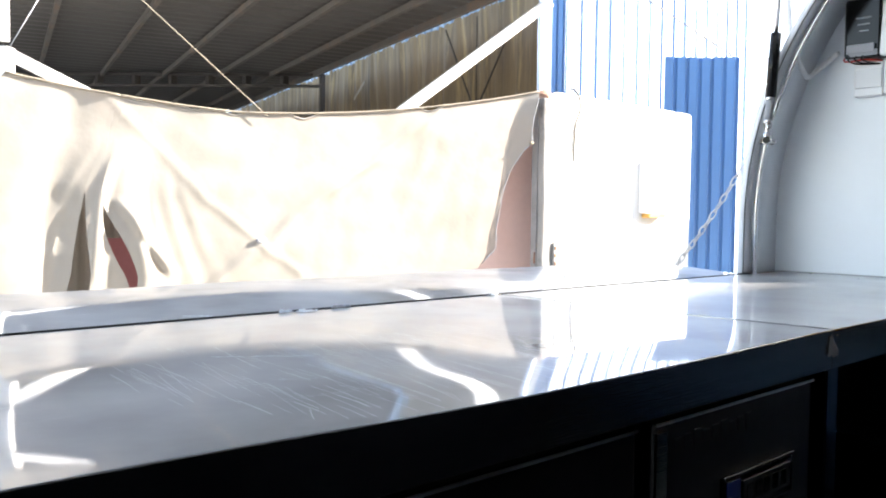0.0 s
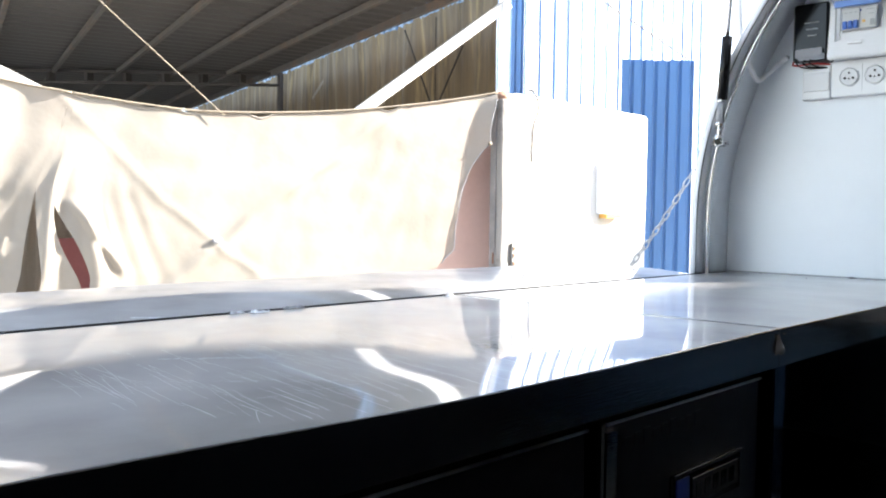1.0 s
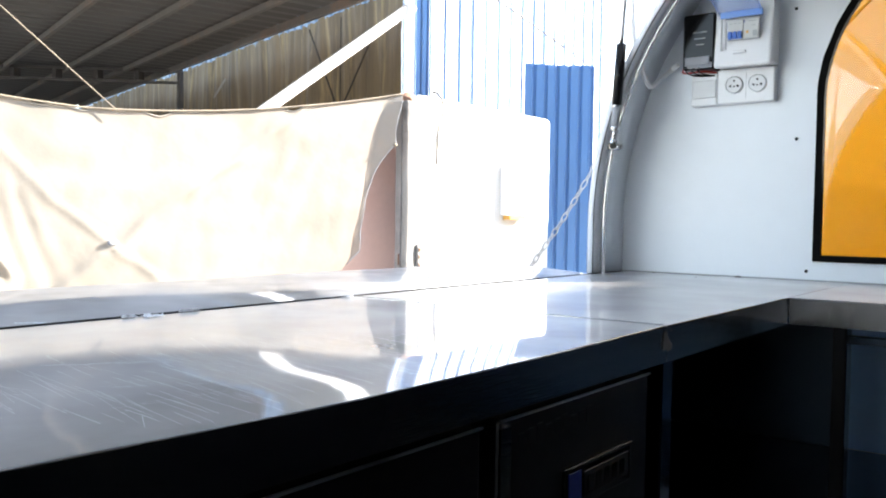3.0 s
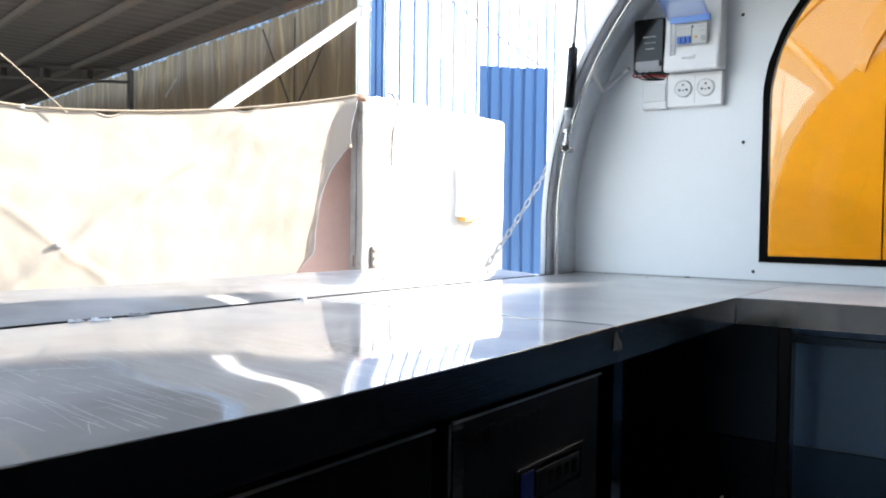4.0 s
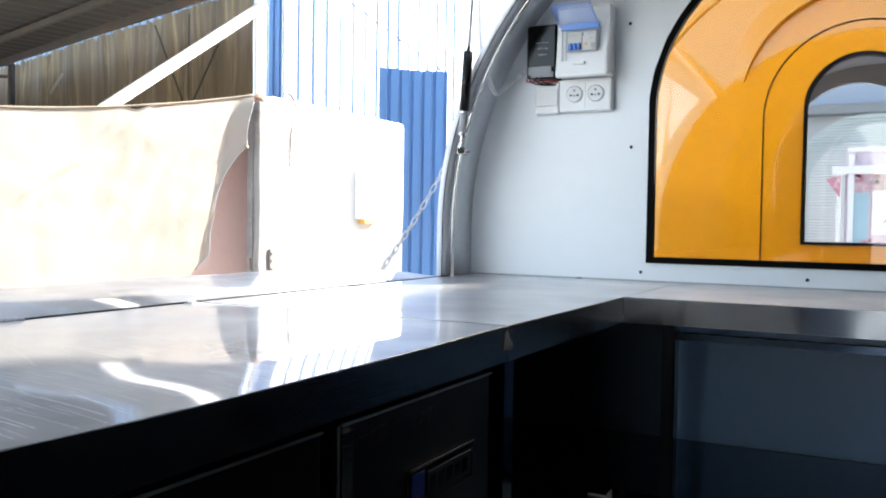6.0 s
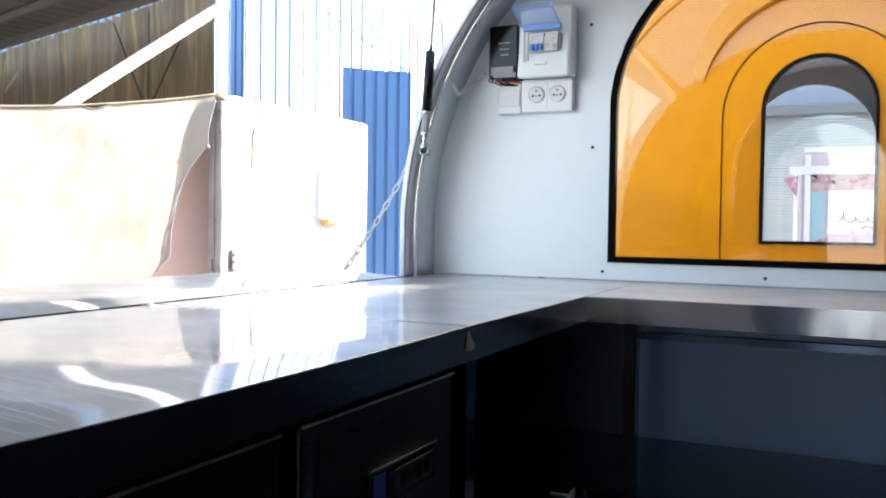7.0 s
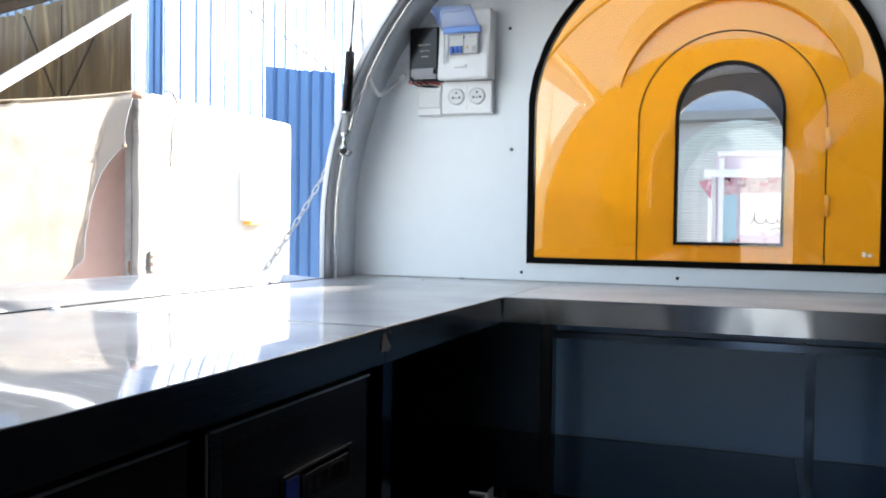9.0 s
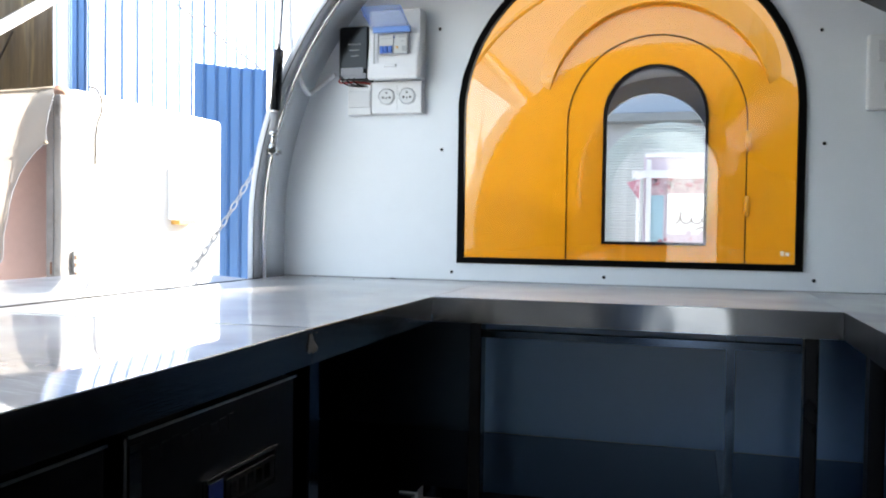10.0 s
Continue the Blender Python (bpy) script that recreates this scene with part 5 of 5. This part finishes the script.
hem = [tarp_point(k / 120, 0.0) for k in range(121)]
part("hem", tube(hem, 0.007, 8), TARP, tarp, "thin rolled top hem", smooth=True)
fray = [tarp_point(1.0, 0.02 + 0.5 * k / 48) - U * 0.004 + V * (0.006 * noise.noise((k * 0.35, 7.7, 0.0))) for k in range(49)]
part("frayed_edge", tube(fray, [0.002 + 0.004 * abs(noise.noise((k * 0.27, 3.3, 0.0))) for k in range(49)], 8), GREY_TRIM, tarp, "frayed side edge", smooth=True)
bm = bmesh.new()
rows = [[bm.verts.new(sp(5.66 + 0.05 * math.sin(i * 0.9 + j * 0.12) + 0.02 * math.sin(i * 2.1), -0.05 + 1.0 * i / 50, 1.2 - 1.6 * j / 12)) for j in range(13)] for i in range(51)]
for r, q in zip(rows, rows[1:]):
    for j in range(12):
        bm.faces.new((r[j], q[j], q[j + 1], r[j + 1]))
part("inner_fold", bm, TARP, tarp, "shaded inner layer of the gathered end", smooth=True)
cord = [tarp_point(k / 60, 0.0, 0.0) - U * 0.012 for k in range(61)]
part("top_cord", tube(cord, 0.006, 6), ROPE, tarp, "pale cord threaded along the top", smooth=True)
bm = bmesh.new()
bmesh.ops.create_icosphere(bm, subdivisions=2, radius=0.03)
bm.transform(Matrix.Translation(tarp_point(1.0, 0.159)) @ Matrix.Diagonal((0.65, 0.4, 0.5, 1)))
part("tie_knot", bm, ROPE, tarp, "pale knot tying the edge to the post", smooth=True)
bm = bmesh.new()
bmesh.ops.create_icosphere(bm, subdivisions=2, radius=0.03)
hole_at = tarp_point(0.473, 0.372)
bm.transform(Matrix.Translation(hole_at - U * 0.01) @ Matrix.Diagonal((1.2, 0.5, 0.7, 1)))
part("patch", bm, GREY_TRIM, tarp, "small dark torn patch", smooth=True)

pink = part("pink_panel", bar(uv(5.5, 2.45, 0.5), uv(5.5, 3.42, 0.5), 0.02, 2.4), PINK)
tagged(pink, "dusty pink sheet panel behind the tarpaulin", "panel")
pinkb = part("stored_board", bar(uv(5.54, 0.38, 0.09), uv(5.54, 0.66, 0.09), 0.02, 1.5), RED_BOARD)
tagged(pinkb, "dark red board stored behind the tarpaulin", "panel")
rope = part("rope", tube([uv(5.22, 1.29, 1.58), uv(5.22, 0.55, 2.2), uv(5.22, -0.12, 2.76)], 0.0034, 8), ROPE, None, smooth=True)
tagged(rope, "pale rope tied from the tarpaulin up to the roof", "rope")
guy = part("rope", tube([uv(5.2, -0.095, 1.86), uv(5.2, 0.046, 2.13)], 0.003, 6), GREY_TRIM, None, smooth=True)
tagged(guy, "thin grey rope from the corner post up to the roof", "rope")
post = thing("gate_post", "narrow weathered grey steel post beside a whitewashed pillar", "post", (4.54, 4.17, -0.5))
part("shaft", bx((0.035, -0.022, 0), (0.0455, 0.031, 2.3), 0.002, 2), GREY_POST, post)
part("hinge_pin", tube([(0.03, -0.012, 1.16), (0.03, -0.012, 1.24)], 0.006, 8), RUST, post, "small rusty hinge pin", smooth=True)

# ---- whitewashed wall, meter box, blue sheeting ----
pillar = thing("gate_pillar", "whitewashed masonry pillar with flaking paint and a broken rusty top", "pillar", (4.66, 4.18, -0.5))
bm = bx((-0.073, -0.08, 0), (0.075, 0.025, 2.34), 0.012, 2)
bmesh.ops.subdivide_edges(bm, edges=[e for e in bm.edges if abs(e.verts[0].co.z - e.verts[1].co.z) > 1], cuts=60)
for vert in bm.verts:
    vert.co += Vector((0.008 * noise.noise(vert.co * 6), 0.008 * noise.noise(vert.co * 7 + Vector((5, 0, 0))), 0.0))
part("shaft", bm, FLAKED, pillar, smooth=True)
bm = bmesh.new()
bmesh.ops.create_icosphere(bm, subdivisions=3, radius=1)
for vert in bm.verts:
    vert.co *= 1 + 0.35 * noise.noise(vert.co * 2.3)
    vert.co = Vector((vert.co.x * 0.075, vert.co.y * 0.07, 2.35 + vert.co.z * 0.05))
part("broken_top", bm, RUST_PALE, pillar, "broken rusty top", smooth=True)
ww = part("wall_yard", bx((4.737, 4.1, -0.5), (6.59, 4.3, 1.9), 0.04, 3), WHITEWASH)
tagged(ww, "whitewashed yard wall with rounded top corner", "wall", **structure)
meter = thing("meter_box", "white meter box on the whitewashed wall", "meter box", (5.95, 4.1, 1.03))
part("case", bx((-0.17, -0.08, 0.0), (0.19, 0.0, 0.42), 0.008, 2), PLASTIC, meter)
part("tray", bx((-0.12, -0.075, -0.035), (0.12, 0.0, 0.0), 0.004), ORANGE_TAG, meter, "ochre lower edge")
tag = thing("post_tag", "small weathered latch plate on the post", "latch", (4.71, 4.093, 0.72))
part("plate", bx((-0.02, -0.015, -0.09), (0.025, 0.0, 0.09), 0.004), FLAKED, tag)
for dz in (-0.06, 0.0, 0.05):
    part("bolt", bx((-0.012, -0.024, dz - 0.012), (0.014, -0.015, dz + 0.012), 0.003), RUST_PALE, tag, "rusty bolt")


loop_wire = part("loop_wire", tube(smooth_line([(4.86, 4.1, 1.93), (4.89, 4.07, 1.92), (4.95, 4.07, 1.86), (4.965, 4.08, 1.77), (4.93, 4.09, 1.66), (4.915, 4.09, 1.4)]), 0.007, 6), DARK_WOOD, smooth=True)
tagged(loop_wire, "thin dark wire looped over the whitewashed wall", "wire")


def corrugated(p0, p1, z0, z1, pitch, depth, rib=0.1):
    """Trapezoid-ribbed sheet standing between two plan points."""
    bm = bmesh.new()
    p0, p1 = Vector((*p0, 0)), Vector((*p1, 0))
    d = (p1 - p0)
    nrm = Vector((d.y, -d.x, 0)).normalized()
    count = int(d.length / pitch)
    line = []
    for i in range(count):
        for f, o in ((0.0, 0.0), (1 - 3.5 * rib, 0.0), (1 - 2.6 * rib, depth), (1 - rib, depth)):
            line.append(p0 + d * ((i + f) / count) - nrm * o)
    line.append(p1)
    lo = [bm.verts.new((p.x, p.y, z0)) for p in line]
    hi = [bm.verts.new((p.x, p.y, z1)) for p in line]
    for i in range(len(line) - 1):
        bm.faces.new((lo[i], lo[i + 1], hi[i + 1], hi[i]))
    return bm


for p, q in (((8.439, 4.6, 2.909), (8.949, 4.6, 2.752)), ((8.47, 4.6, 2.361), (8.924, 4.6, 2.274)), ((8.974, 4.6, 2.779), (8.979, 4.6, 2.255))):
    line = part("yard_wire", tube([p, q], 0.006, 6), GREY_TRIM)
    tagged(line, "thin grey wire stretched across the yard", "wire", "yard wires")

hallw = thing("sheet_hall", "tall hall clad in sunlit blue ribbed sheet", "building", (0, 0, -0.5))
for i in range(6):
    part("cladding_sheet", corrugated((8.3 + i, 7.5 - 0.003 * (i % 2)), (9.3 + i, 7.5 - 0.003 * (i % 2)), 0, 6.5, 0.25, 0.03, 0.05), SUNLIT_BLUE, hallw)
    # ribs in the darker blue draw the shaded rib sides as lines
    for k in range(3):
        part("rib", bx((8.4 + i + k / 3, 7.47, 0.0), (8.413 + i + k / 3, 7.495, 6.5), 0.003), SHADED_BLUE, hallw, "narrow rib, darker blue for its shaded side")
# separate darker sheet in place of the shadow on the hall's cladding
fence = thing("shaded_cladding", "blue ribbed sheet standing in for the hall cladding in shadow", "fence", (0, 0, -0.5))
p, q = Vector((7.95, 5.25)), Vector((8.5, 4.69))
for i in range(3):
    part("sheet", corrugated(p.lerp(q, i / 3), p.lerp(q, (i + 1.03) / 3), 0, 3.22 - 0.006 * (i % 2), 0.1, 0.026), SHADED_BLUE, fence)
# narrow dark strip added where the shed roof's shadow falls on the hall
part("shadow_strip", corrugated((8.66, 7.4), (8.74, 7.25), 0, 5.5, 0.08, 0.03), SHADED_BLUE, hallw, "blue strip standing in for a shadow on the cladding")
for i in range(9):
    p, q = Vector((8.75, 7.5, 0)) + U * 2.0 * i, Vector((8.75, 7.5, 0)) + U * 2.0 * (i + 1)
    part("side_sheet", corrugated(q[:2], p[:2], 0, 6.4 + 0.01 * (i % 2), 0.25, 0.05), SIDE_SHADE_BLUE, hallw, "blue side cladding with the shade in its colour")
# thin bar with short dashes, drawn for the scalloped shadow edge on the ribs
bm = tube([(6.6, 6.3, 4.2), (8.45, 4.72, 2.72)], 0.007, 6)
for i in range(26):
    p = Vector((6.6, 6.3, 4.2)).lerp(Vector((8.45, 4.72, 2.72)), (i + 0.5) / 26)
    bar(p + Vector((-0.02, 0.0, 0.018)), p + Vector((0.02, 0.0, -0.018)), 0.016, 0.012, bm)
wire = part("shadow_edge_dots", bm, GREY_POST, None)
tagged(wire, "grey dotted line standing in for a scalloped shadow edge", "wire")
